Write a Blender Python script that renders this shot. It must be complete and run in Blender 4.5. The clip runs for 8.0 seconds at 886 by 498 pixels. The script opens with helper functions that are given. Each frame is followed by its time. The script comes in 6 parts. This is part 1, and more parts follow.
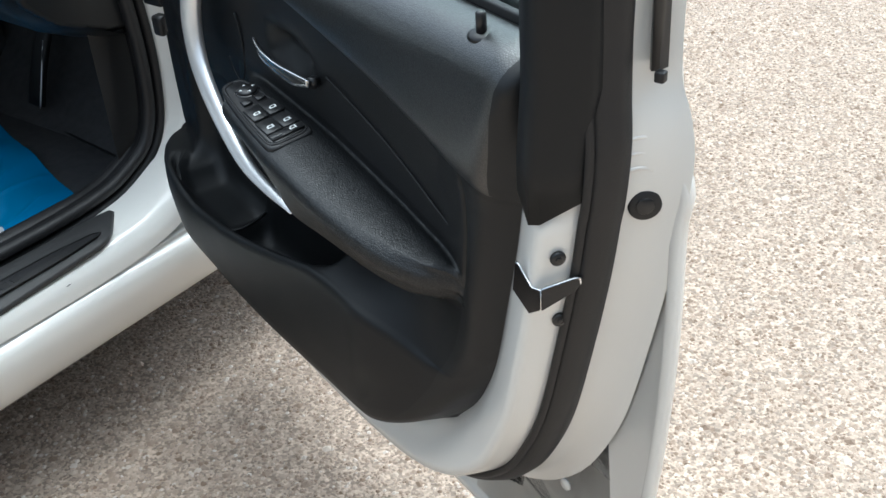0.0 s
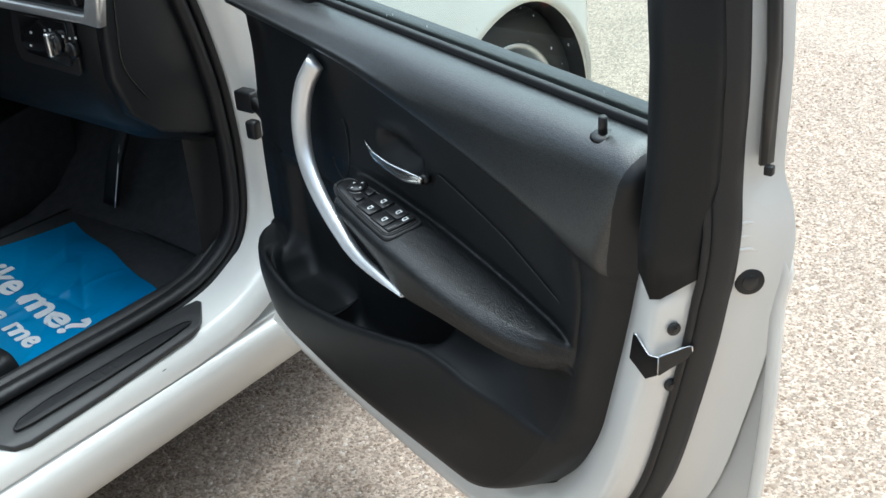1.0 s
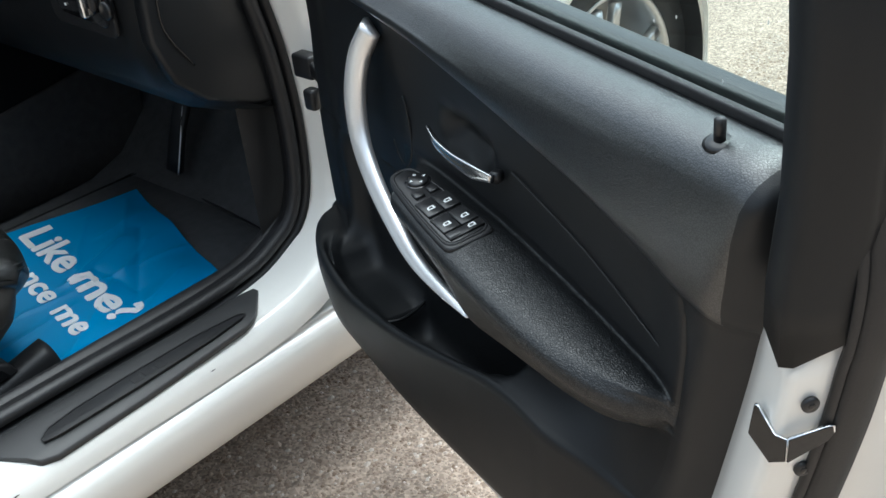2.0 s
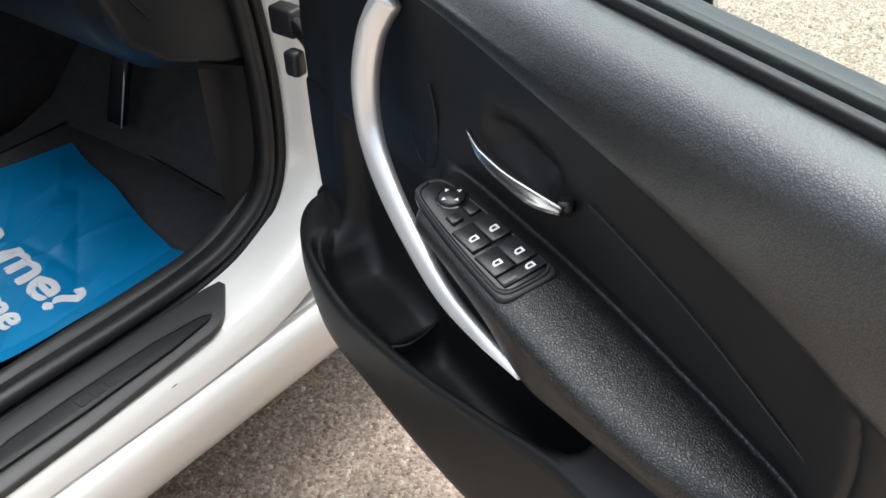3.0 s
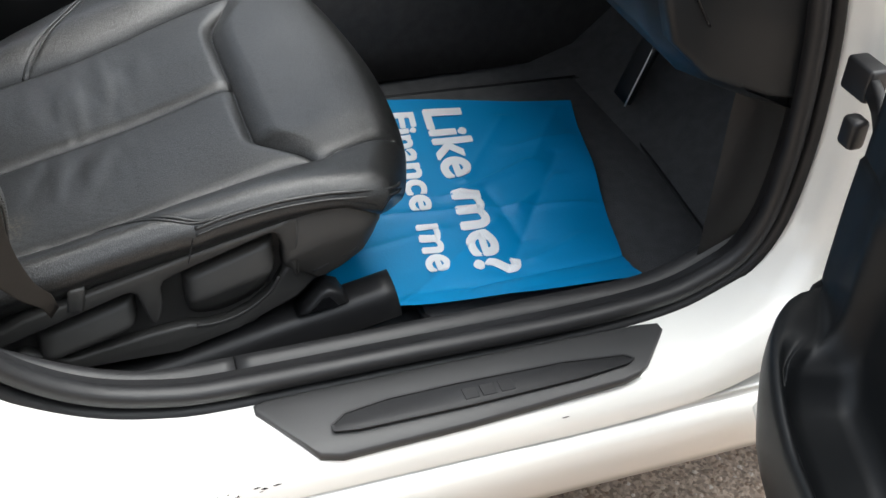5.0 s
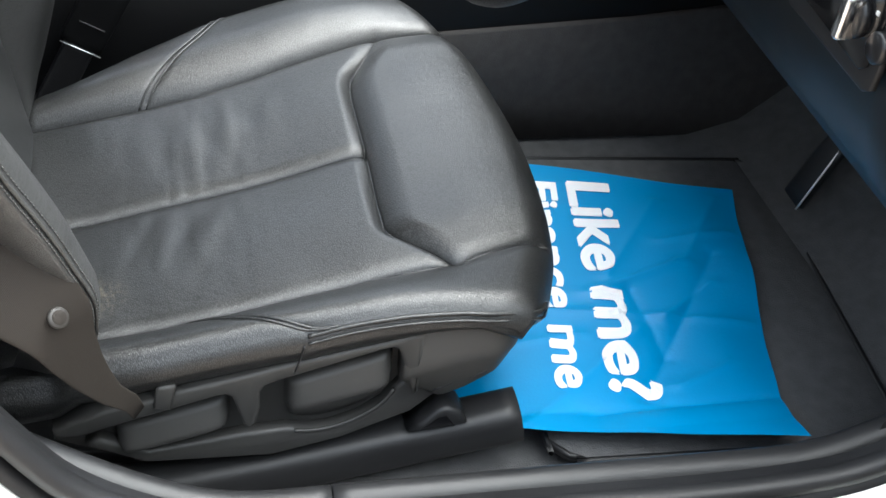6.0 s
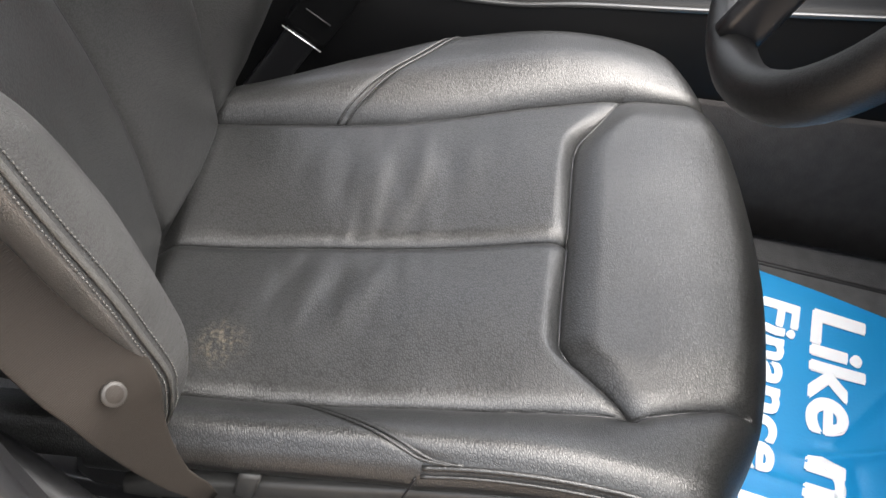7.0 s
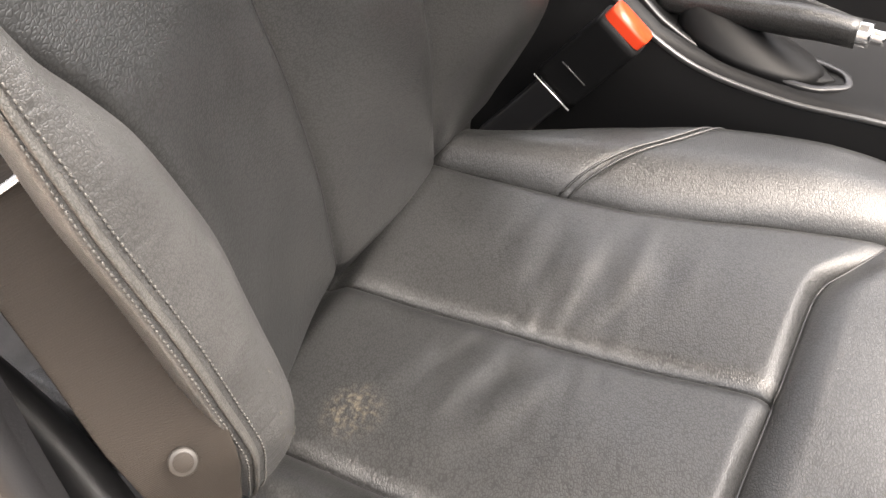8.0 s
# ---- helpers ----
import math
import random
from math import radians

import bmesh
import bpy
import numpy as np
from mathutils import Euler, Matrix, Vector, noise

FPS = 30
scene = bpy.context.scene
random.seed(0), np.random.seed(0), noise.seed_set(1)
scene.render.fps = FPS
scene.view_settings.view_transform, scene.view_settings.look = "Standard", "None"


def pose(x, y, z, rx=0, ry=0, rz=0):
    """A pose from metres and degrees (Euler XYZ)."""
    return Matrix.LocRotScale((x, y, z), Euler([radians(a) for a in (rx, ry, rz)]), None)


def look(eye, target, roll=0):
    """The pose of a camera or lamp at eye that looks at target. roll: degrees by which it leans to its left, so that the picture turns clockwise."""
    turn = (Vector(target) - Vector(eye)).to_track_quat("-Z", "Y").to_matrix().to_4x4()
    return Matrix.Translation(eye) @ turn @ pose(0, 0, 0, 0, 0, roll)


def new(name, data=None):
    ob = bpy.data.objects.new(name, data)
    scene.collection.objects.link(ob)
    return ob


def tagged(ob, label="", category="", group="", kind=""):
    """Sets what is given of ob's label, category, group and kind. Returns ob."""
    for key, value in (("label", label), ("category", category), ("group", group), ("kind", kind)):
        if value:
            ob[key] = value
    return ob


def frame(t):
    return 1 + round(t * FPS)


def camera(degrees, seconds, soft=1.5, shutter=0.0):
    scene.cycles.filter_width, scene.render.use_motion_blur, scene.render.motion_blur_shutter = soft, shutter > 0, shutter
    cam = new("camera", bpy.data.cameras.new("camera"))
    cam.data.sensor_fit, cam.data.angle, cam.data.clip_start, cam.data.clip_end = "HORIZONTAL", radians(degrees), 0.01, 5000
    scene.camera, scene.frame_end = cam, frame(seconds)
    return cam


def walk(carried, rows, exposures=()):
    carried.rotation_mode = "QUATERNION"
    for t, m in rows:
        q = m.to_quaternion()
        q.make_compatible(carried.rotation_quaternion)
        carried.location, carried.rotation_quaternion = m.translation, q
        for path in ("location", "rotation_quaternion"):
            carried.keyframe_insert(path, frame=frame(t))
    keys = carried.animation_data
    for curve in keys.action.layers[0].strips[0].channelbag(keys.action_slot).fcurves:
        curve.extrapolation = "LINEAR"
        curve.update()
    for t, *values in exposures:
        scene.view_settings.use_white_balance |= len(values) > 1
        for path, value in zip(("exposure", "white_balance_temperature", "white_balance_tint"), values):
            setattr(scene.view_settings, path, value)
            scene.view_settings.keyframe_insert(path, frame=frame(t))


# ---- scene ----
cam = camera(43.6, 8.0)
PATH = [
    (0, (1.341, -0.004, 1.251), (0.276, 1.285, 0.154), -4.1),
    (0.5, (1.312, -0.165, 1.303), (0.233, 1.191, 0.304), -4.6),
    (1, (1.315, -0.177, 1.308), (0.214, 1.202, 0.366), -4.0),
    (1.5, (1.287, -0.062, 1.287), (0.084, 1.21, 0.32), -5.4),
    (1.7, (1.262, -0.011, 1.274), (0.024, 1.211, 0.286), -6.2),
    (2.8, (0.96, 0.147, 1.235), (-0.134, 1.364, 0.086), -5.2),
    (3, (0.935, 0.182, 1.23), (-0.139, 1.389, 0.05), -4.0),
    (3.5, (0.882, 0.254, 1.204), (-0.234, 1.36, -0.034), -1.7),
    (4, (0.839, 0.277, 1.194), (-0.442, 1.163, -0.06), -0.7),
    (4.5, (0.815, 0.283, 1.195), (-0.598, 0.959, -0.048), -0.1),
    (4.7, (0.798, 0.274, 1.198), (-0.648, 0.898, -0.035), 1.0),
    (5.8, (0.547, 0.268, 1.196), (-0.934, 0.731, -0.066), 7.7),
    (6, (0.512, 0.273, 1.199), (-0.972, 0.691, -0.075), 7.7),
    (6.5, (0.404, 0.307, 1.184), (-1.116, 0.526, -0.098), 8.8),
    (7, (0.288, 0.352, 1.154), (-1.188, 0.329, -0.195), 11.0),
    (7.5, (0.215, 0.379, 1.125), (-1.172, 0.065, -0.282), 10.4),
    (8, (0.149, 0.383, 1.124), (-1.208, -0.098, -0.265), 12.5),
]
EXPOSURE = [(0.0, 1.2, 5700, 0), (0.5, 1.3, 5700, 0), (1.5, 1.27, 5700, -2), (3.0, 1.54, 6250, 7), (4.5, 1.6, 6450, 7), (5.8, 2.35, 6050, 4), (6.0, 2.55, 6150, 4), (6.5, 3.05, 6400, 5), (7.0, 2.75, 6700, 10), (7.5, 2.6, 7150, 11), (8.0, 3.3, 7250, 13)]
walk(cam, [(t, look(eye, target, roll)) for t, eye, target, roll in PATH], EXPOSURE)

# ---- light: a bright overcast sky with a broad soft sun ----
world = bpy.data.worlds.new("sky")
scene.world = world
world.use_nodes = True
wn, wl = world.node_tree.nodes, world.node_tree.links
sky = wn.new("ShaderNodeTexSky")
sky.sky_type, sky.sun_disc, sky.dust_density = "NISHITA", False, 4.0
sky.sun_elevation, sky.sun_rotation = radians(71), radians(-11)
pale = wn.new("ShaderNodeHueSaturation")
pale.inputs["Saturation"].default_value = 0.35
wl.new(sky.outputs[0], pale.inputs["Color"])
wl.new(pale.outputs[0], wn["Background"].inputs[0])
wn["Background"].inputs[1].default_value = 0.15
sun = new("sun", bpy.data.lights.new("sun", "SUN"))
sun.data.energy, sun.data.angle, sun.data.color = 1.3, radians(80), (1.0, 0.97, 0.93)
sun.matrix_world = look((-0.3, 2.0, 5.3), (0, 0.4, 0.4))


# ---- materials ----
def material(name, colour, rough=0.5, metal=0.0, grain=0.0, grain_size=0.001, blotch=0.1, blotch_size=0.1, coat=0.0, cells=False, spec=0.5):
    """A surface with blotches of tone at one scale and fine relief at another."""
    m = bpy.data.materials.new(name)
    m.use_nodes = True
    n, l = m.node_tree.nodes, m.node_tree.links
    b = n["Principled BSDF"]
    b.inputs["Metallic"].default_value = metal
    b.inputs["Coat Weight"].default_value = coat
    b.inputs["Coat Roughness"].default_value = 0.05
    b.inputs["Specular IOR Level"].default_value = spec
    co = n.new("ShaderNodeTexCoord")
    big = n.new("ShaderNodeTexNoise")
    big.inputs["Scale"].default_value = 1.0 / blotch_size
    big.inputs["Detail"].default_value = 5
    l.new(co.outputs["Object"], big.inputs["Vector"])
    mix = n.new("ShaderNodeMixRGB")
    mix.inputs[1].default_value = (*[c * (1 - blotch) for c in colour], 1)
    mix.inputs[2].default_value = (*[min(1, c * (1 + blotch)) for c in colour], 1)
    l.new(big.outputs[0], mix.inputs[0])
    l.new(mix.outputs[0], b.inputs["Base Color"])
    r = n.new("ShaderNodeMapRange")
    r.inputs["To Min"].default_value, r.inputs["To Max"].default_value = max(0.02, rough * 0.85), min(1, rough * 1.15)
    l.new(big.outputs[0], r.inputs["Value"])
    l.new(r.outputs[0], b.inputs["Roughness"])
    if grain:
        if cells:
            fine = n.new("ShaderNodeTexVoronoi")
            fine.feature = "SMOOTH_F1"
        else:
            fine = n.new("ShaderNodeTexNoise")
            fine.inputs["Detail"].default_value = 3
        fine.inputs["Scale"].default_value = 1.0 / grain_size
        l.new(co.outputs["Object"], fine.inputs["Vector"])
        bump = n.new("ShaderNodeBump")
        bump.inputs["Strength"].default_value = grain
        bump.inputs["Distance"].default_value = grain_size * 0.4
        l.new(fine.outputs[0], bump.inputs["Height"])
        l.new(bump.outputs[0], b.inputs["Normal"])
    return m


PAINT = material("white_paint", (0.80, 0.79, 0.75), 0.3, coat=1.0, blotch=0.02, blotch_size=0.3)


def leather(m, size, depth, pull=(1.0, 1.0, 1.0)):
    """Pebbled hide: rounded cells parted by fine creases, pulled a little out of shape, drawn out where the hide is stretched."""
    n, l = m.node_tree.nodes, m.node_tree.links
    b = n["Principled BSDF"]
    co = n.new("ShaderNodeTexCoord")
    warp = n.new("ShaderNodeTexNoise")
    warp.inputs["Scale"].default_value, warp.inputs["Detail"].default_value = 90, 2
    l.new(co.outputs["Object"], warp.inputs["Vector"])
    push = n.new("ShaderNodeVectorMath")
    push.operation = "MULTIPLY_ADD"
    push.inputs[1].default_value = (0.004, 0.004, 0.004)
    l.new(warp.outputs["Color"], push.inputs[0])
    l.new(co.outputs["Object"], push.inputs[2])
    cell = n.new("ShaderNodeTexVoronoi")
    cell.feature = "DISTANCE_TO_EDGE"
    cell.inputs["Scale"].default_value = 1 / size
    drawn = n.new("ShaderNodeMapping")
    drawn.vector_type = "TEXTURE"
    drawn.inputs["Rotation"].default_value[2] = 0.3 if pull[0] != pull[1] else 0.0
    drawn.inputs["Scale"].default_value = pull
    l.new(push.outputs[0], drawn.inputs["Vector"])
    l.new(drawn.outputs[0], cell.inputs["Vector"])
    flat = n.new("ShaderNodeMapRange")
    flat.interpolation_type = "SMOOTHSTEP"
    flat.inputs["From Max"].default_value = 0.22
    l.new(cell.outputs["Distance"], flat.inputs["Value"])
    soft = n.new("ShaderNodeTexNoise")
    soft.inputs["Scale"].default_value, soft.inputs["Detail"].default_value = 160, 3
    l.new(co.outputs["Object"], soft.inputs["Vector"])
    add = n.new("ShaderNodeMath")
    add.operation = "MULTIPLY_ADD"
    add.inputs[1].default_value = 0.55
    l.new(flat.outputs[0], add.inputs[0])
    l.new(soft.outputs[0], add.inputs[2])
    bump = n.new("ShaderNodeBump")
    bump.inputs["Strength"].default_value, bump.inputs["Distance"].default_value = depth, 0.0006
    l.new(add.outputs[0], bump.inputs["Height"])
    l.new(bump.outputs[0], b.inputs["Normal"])
    # the creases hold the darker dye and no polish
    shine = n.new("ShaderNodeMapRange")
    top = b.inputs["Specular IOR Level"].default_value
    shine.inputs["To Min"].default_value, shine.inputs["To Max"].default_value = 0.72 * top, top
    l.new(flat.outputs[0], shine.inputs["Value"])
    l.new(shine.outputs[0], b.inputs["Specular IOR Level"])
    old = b.inputs["Base Color"].links[0].from_socket
    dye = n.new("ShaderNodeMapRange")
    dye.inputs["To Min"].default_value, dye.inputs["To Max"].default_value = 0.72, 1.1
    l.new(flat.outputs[0], dye.inputs["Value"])
    mul = n.new("ShaderNodeVectorMath")
    mul.operation = "SCALE"
    l.new(old, mul.inputs[0])
    l.new(dye.outputs[0], mul.inputs["Scale"])
    l.new(mul.outputs[0], b.inputs["Base Color"])
    return m


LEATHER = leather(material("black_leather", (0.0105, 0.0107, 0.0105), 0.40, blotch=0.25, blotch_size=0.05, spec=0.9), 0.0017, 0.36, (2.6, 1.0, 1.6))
# the seat's leather made paler: light on the bolster put into its colour
BOLSTER = leather(material("brightened_leather", (0.046, 0.0455, 0.0445), 0.38, blotch=0.3, blotch_size=0.03, spec=0.9), 0.0019, 0.42)
EDGE = leather(material("rubbed_leather", (0.060, 0.058, 0.054), 0.45, blotch=0.5, blotch_size=0.006, spec=0.7), 0.0021, 0.5)
SOFT = leather(material("soft_black_trim", (0.011, 0.0125, 0.014), 0.32, blotch=0.1, spec=1.0, coat=0.4), 0.0024, 0.35)
SOFT.node_tree.nodes["Principled BSDF"].inputs["Coat Roughness"].default_value = 0.3
INSERT = material("door_insert", (0.0090, 0.0100, 0.0112), 0.43, grain=0.35, grain_size=0.0011, blotch=0.12, spec=0.36)
ARMREST = leather(material("armrest_leather", (0.009, 0.010, 0.011), 0.36, blotch=0.15, spec=0.62), 0.0026, 0.6)
LOWER = material("door_bin_plastic", (0.0088, 0.0097, 0.0107), 0.45, grain=0.35, grain_size=0.0008, blotch=0.12, spec=0.29)
PLASTIC = material("black_plastic", (0.0165, 0.0165, 0.0175), 0.45, grain=0.3, grain_size=0.0009, blotch=0.12, spec=0.42)
SEAT_TRIM = material("seat_side_plastic", (0.042, 0.041, 0.039), 0.48, grain=0.3, grain_size=0.0009, blotch=0.15)
SMOOTH_BLACK = material("smooth_black_plastic", (0.014, 0.014, 0.015), 0.3, blotch=0.1)
GLOSS = material("gloss_black", (0.008, 0.008, 0.009), 0.12, blotch=0.05)
RUBBER = material("black_rubber", (0.010, 0.010, 0.011), 0.5, grain=0.2, grain_size=0.002, blotch=0.15)
SCUFF = material("pale_scuff", (0.085, 0.08, 0.07), 0.7, blotch=0.4, blotch_size=0.002)
CONSOLE = material("console_black", (0.006, 0.0061, 0.0064), 0.5, grain=0.2, grain_size=0.0009, blotch=0.1, spec=0.15)
CARPET = material("dark_carpet", (0.095, 0.095, 0.097), 0.95, grain=1.0, grain_size=0.002, blotch=0.3, blotch_size=0.02, spec=0.1)
SIDE_CARPET = material("side_carpet", (0.056, 0.053, 0.052), 0.95, grain=1.0, grain_size=0.002, blotch=0.3, blotch_size=0.02, spec=0.1)
WHEEL_LEATHER = leather(material("wheel_leather", (0.0065, 0.0065, 0.0068), 0.42, blotch=0.15, spec=0.45), 0.0016, 0.3)
CHROME = material("chrome", (0.82, 0.83, 0.84), 0.2, metal=1.0, blotch=0.03)
SATIN = material("satin_silver", (0.80, 0.80, 0.80), 0.36, metal=0.8, grain=0.05, grain_size=0.0006, blotch=0.03)
DULL = material("dull_chrome", (0.14, 0.14, 0.14), 0.4, metal=0.8, blotch=0.05)
PAPER = material("blue_paper", (0.0, 0.245, 0.54), 0.5, grain=0.15, grain_size=0.004, blotch=0.06, blotch_size=0.06)
INK = material("white_print", (0.85, 0.86, 0.88), 0.55, blotch=0.03)
MARK = material("white_marking", (0.75, 0.77, 0.76), 0.4, blotch=0.02)
RED = material("red_plastic", (0.75, 0.06, 0.02), 0.3, blotch=0.05)
THREAD = material("stitch_thread", (0.060, 0.058, 0.054), 0.8, blotch=0.3, blotch_size=0.01)
BUTTON = material("belt_button", (0.027, 0.024, 0.021), 0.55, blotch=0.1)
WEB = material("belt_webbing", (0.021, 0.0172, 0.0140), 0.72, blotch=0.12, blotch_size=0.02, spec=0.25)


def woven(m, along, pitch):
    """Fine ribs across a strap that runs in the given direction."""
    n, l = m.node_tree.nodes, m.node_tree.links
    co = n.new("ShaderNodeTexCoord")
    dot = n.new("ShaderNodeVectorMath")
    dot.operation = "DOT_PRODUCT"
    dot.inputs[1].default_value = [c * 2 * math.pi / pitch for c in along]
    l.new(co.outputs["Object"], dot.inputs[0])
    rib = n.new("ShaderNodeMath")
    rib.operation = "SINE"
    l.new(dot.outputs["Value"], rib.inputs[0])
    grit = n.new("ShaderNodeTexNoise")
    grit.inputs["Scale"].default_value = 900
    l.new(co.outputs["Object"], grit.inputs["Vector"])
    mix = n.new("ShaderNodeMath")
    mix.operation = "MULTIPLY_ADD"
    mix.inputs[1].default_value = 0.5
    l.new(rib.outputs[0], mix.inputs[0])
    l.new(grit.outputs[0], mix.inputs[2])
    bump = n.new("ShaderNodeBump")
    bump.inputs["Strength"].default_value, bump.inputs["Distance"].default_value = 0.45, 0.0003
    l.new(mix.outputs[0], bump.inputs["Height"])
    l.new(bump.outputs[0], n["Principled BSDF"].inputs["Normal"])


woven(WEB, (0.10, -0.60, 0.79), 0.0013)
TYRE = material("tyre_rubber", (0.022, 0.022, 0.022), 0.7, grain=0.3, grain_size=0.004, blotch=0.2)
ALLOY = material("alloy", (0.62, 0.63, 0.64), 0.3, metal=0.9, blotch=0.05)
LINING = material("roof_lining", (0.50, 0.49, 0.47), 0.9, grain=0.3, grain_size=0.003)
# for the unseen added walls, dull so that side reflections darken
ADDED_WALL = material("added_wall", (0.20, 0.19, 0.18), 0.9, grain=0.6, grain_size=0.01, blotch=0.25, blotch_size=0.6)
GROUND = material("stone_tarmac", (0.358, 0.284, 0.224), 0.9, grain=0.8, grain_size=0.006, cells=True, blotch=0.25, blotch_size=0.25)


def stony(m):
    """Breaks the tarmac's tone up into single stones of two sizes."""
    n, l = m.node_tree.nodes, m.node_tree.links
    b = n["Principled BSDF"]
    old = b.inputs["Base Color"].links[0].from_socket
    co = n.new("ShaderNodeTexCoord")
    for size, low, high in ((0.0052, 0.58, 1.34), (0.010, 0.86, 1.12)):
        v = n.new("ShaderNodeTexVoronoi")
        v.inputs["Scale"].default_value = 1 / size
        l.new(co.outputs["Object"], v.inputs["Vector"])
        bw = n.new("ShaderNodeRGBToBW")
        l.new(v.outputs["Color"], bw.inputs[0])
        r = n.new("ShaderNodeMapRange")
        r.inputs["From Min"].default_value, r.inputs["From Max"].default_value = 0.2, 0.8
        r.inputs["To Min"].default_value, r.inputs["To Max"].default_value = low, high
        l.new(bw.outputs[0], r.inputs["Value"])
        mul = n.new("ShaderNodeVectorMath")
        mul.operation = "SCALE"
        l.new(old, mul.inputs[0])
        l.new(r.outputs[0], mul.inputs["Scale"])
        old = mul.outputs[0]
    l.new(old, b.inputs["Base Color"])


stony(GROUND)
PLATE = material("sill_plate_plastic", (0.035, 0.035, 0.036), 0.5, grain=0.3, grain_size=0.0009, blotch=0.12)
glass = bpy.data.materials.new("window_glass")
glass.use_nodes = True
gb = glass.node_tree.nodes["Principled BSDF"]
gb.inputs["Base Color"].default_value = (0.86, 0.96, 0.93, 1)
gb.inputs["Transmission Weight"].default_value, gb.inputs["Roughness"].default_value, gb.inputs["IOR"].default_value = 1.0, 0.0, 1.45


# ---- builders ----
def part(name, bm, mat, parent=None, label="", smooth=True, m=None):
    """Links a bmesh as one mesh object, under a thing or a part if one is given."""
    bmesh.ops.recalc_face_normals(bm, faces=bm.faces)
    me = bpy.data.meshes.new(name)
    bm.to_mesh(me)
    bm.free()
    me.materials.append(mat)
    if smooth:
        me.shade_smooth()
    ob = new(name, me)
    if parent is not None:
        ob.parent = parent
        if parent.parent is None:
            ob.matrix_parent_inverse = parent.matrix_basis.inverted()
    if m is not None:
        ob.matrix_basis = m
    if label:
        ob["label"] = label
    return ob


def thing(name, label, category, group="", kind="", m=None):
    ob = new(name)
    ob.empty_display_size = 0.05
    if m is not None:
        ob.matrix_basis = m
    return tagged(ob, label, category, group, kind)


def loft(rings, closed=True, caps=True, bm=None):
    """Skins rings of equal length, one after another."""
    bm = bm or bmesh.new()
    vs = [[bm.verts.new(p) for p in ring] for ring in rings]
    k = len(rings[0])
    for a, b in zip(vs, vs[1:]):
        for i in range(k if closed else k - 1):
            bm.faces.new((a[i], a[(i + 1) % k], b[(i + 1) % k], b[i]))
    if caps and closed:
        bm.faces.new(vs[0][::-1])
        bm.faces.new(vs[-1])
    return bm


def smooth_path(points, n):
    """Points along a Catmull-Rom curve through the given ones, evenly spread."""
    p = np.array(points, float)
    p = np.vstack([2 * p[0] - p[1], p, 2 * p[-1] - p[-2]])
    out = []
    for i in range(1, len(p) - 2):
        for t in np.linspace(0, 1, 24, endpoint=False):
            a, b, c, d = p[i - 1 : i + 3]
            out.append(0.5 * (2 * b + (c - a) * t + (2 * a - 5 * b + 4 * c - d) * t * t + (3 * b - a - 3 * c + d) * t**3))
    out = np.array(out + [p[-2]])
    s = np.r_[0, np.cumsum(np.linalg.norm(np.diff(out, axis=0), axis=1))]
    want = np.linspace(0, s[-1], n)
    return np.stack([np.interp(want, s, out[:, k]) for k in range(out.shape[1])], 1)


def sweep(points, section, up=(0, 0, 1), n=48, closed_section=True, scale=None, caps=True):
    """Carries a flat section (pairs: across, above) along a smooth path."""
    path = smooth_path(points, n)
    tang = np.gradient(path, axis=0)
    rings = []
    for i, (p, t) in enumerate(zip(path, tang)):
        t = t / np.linalg.norm(t)
        side = np.cross(t, up)
        side /= np.linalg.norm(side)
        top = np.cross(side, t)
        k = scale(i / (n - 1)) if scale else (1.0, 1.0)
        rings.append([Vector(p + side * a * k[0] + top * b * k[1]) for a, b in section])
    return loft(rings, closed_section, caps)


def circle(r, n=12, r2=None):
    return [(r * math.cos(2 * math.pi * i / n), (r2 or r) * math.sin(2 * math.pi * i / n)) for i in range(n)]


def squircle(w, h, n=20, e=0.5):
    """A rounded section w wide and h high."""
    out = []
    for i in range(n):
        a = 2 * math.pi * i / n
        c, s = math.cos(a), math.sin(a)
        out.append((w / 2 * math.copysign(abs(c) ** e, c), h / 2 * math.copysign(abs(s) ** e, s)))
    return out


def block(lo, hi, bevel=0.003, seg=2, bm=None):
    bm2 = bmesh.new()
    bmesh.ops.create_cube(bm2, size=1)
    lo, hi = Vector(lo), Vector(hi)
    for v in bm2.verts:
        v.co = Vector([(a + b) / 2 + c * (b - a) for a, b, c in zip(lo, hi, v.co)])
    if bevel:
        bmesh.ops.bevel(bm2, geom=bm2.edges[:], offset=bevel, segments=seg, affect="EDGES", profile=0.5)
    if bm is None:
        return bm2
    me = bpy.data.meshes.new("t")
    bm2.to_mesh(me)
    bm.from_mesh(me)
    bpy.data.meshes.remove(me)
    bm2.free()
    return bm


def slab(outline, place, depth, bevel=0.002, seg=2):
    """A plate: an outline of pairs, put in space by place(a, b, h), from h = 0 to h = depth, with rounded rims."""
    bm = bmesh.new()
    lo = [bm.verts.new(place(a, b, 0.0)) for a, b in outline]
    hi = [bm.verts.new(place(a, b, depth)) for a, b in outline]
    bm.faces.new(lo[::-1])
    top = bm.faces.new(hi)
    k = len(outline)
    for i in range(k):
        bm.faces.new((lo[i], lo[(i + 1) % k], hi[(i + 1) % k], hi[i]))
    bmesh.ops.recalc_face_normals(bm, faces=bm.faces)
    if bevel:
        bmesh.ops.bevel(bm, geom=list(top.edges), offset=bevel, segments=seg, affect="EDGES", profile=0.5)
    return bm


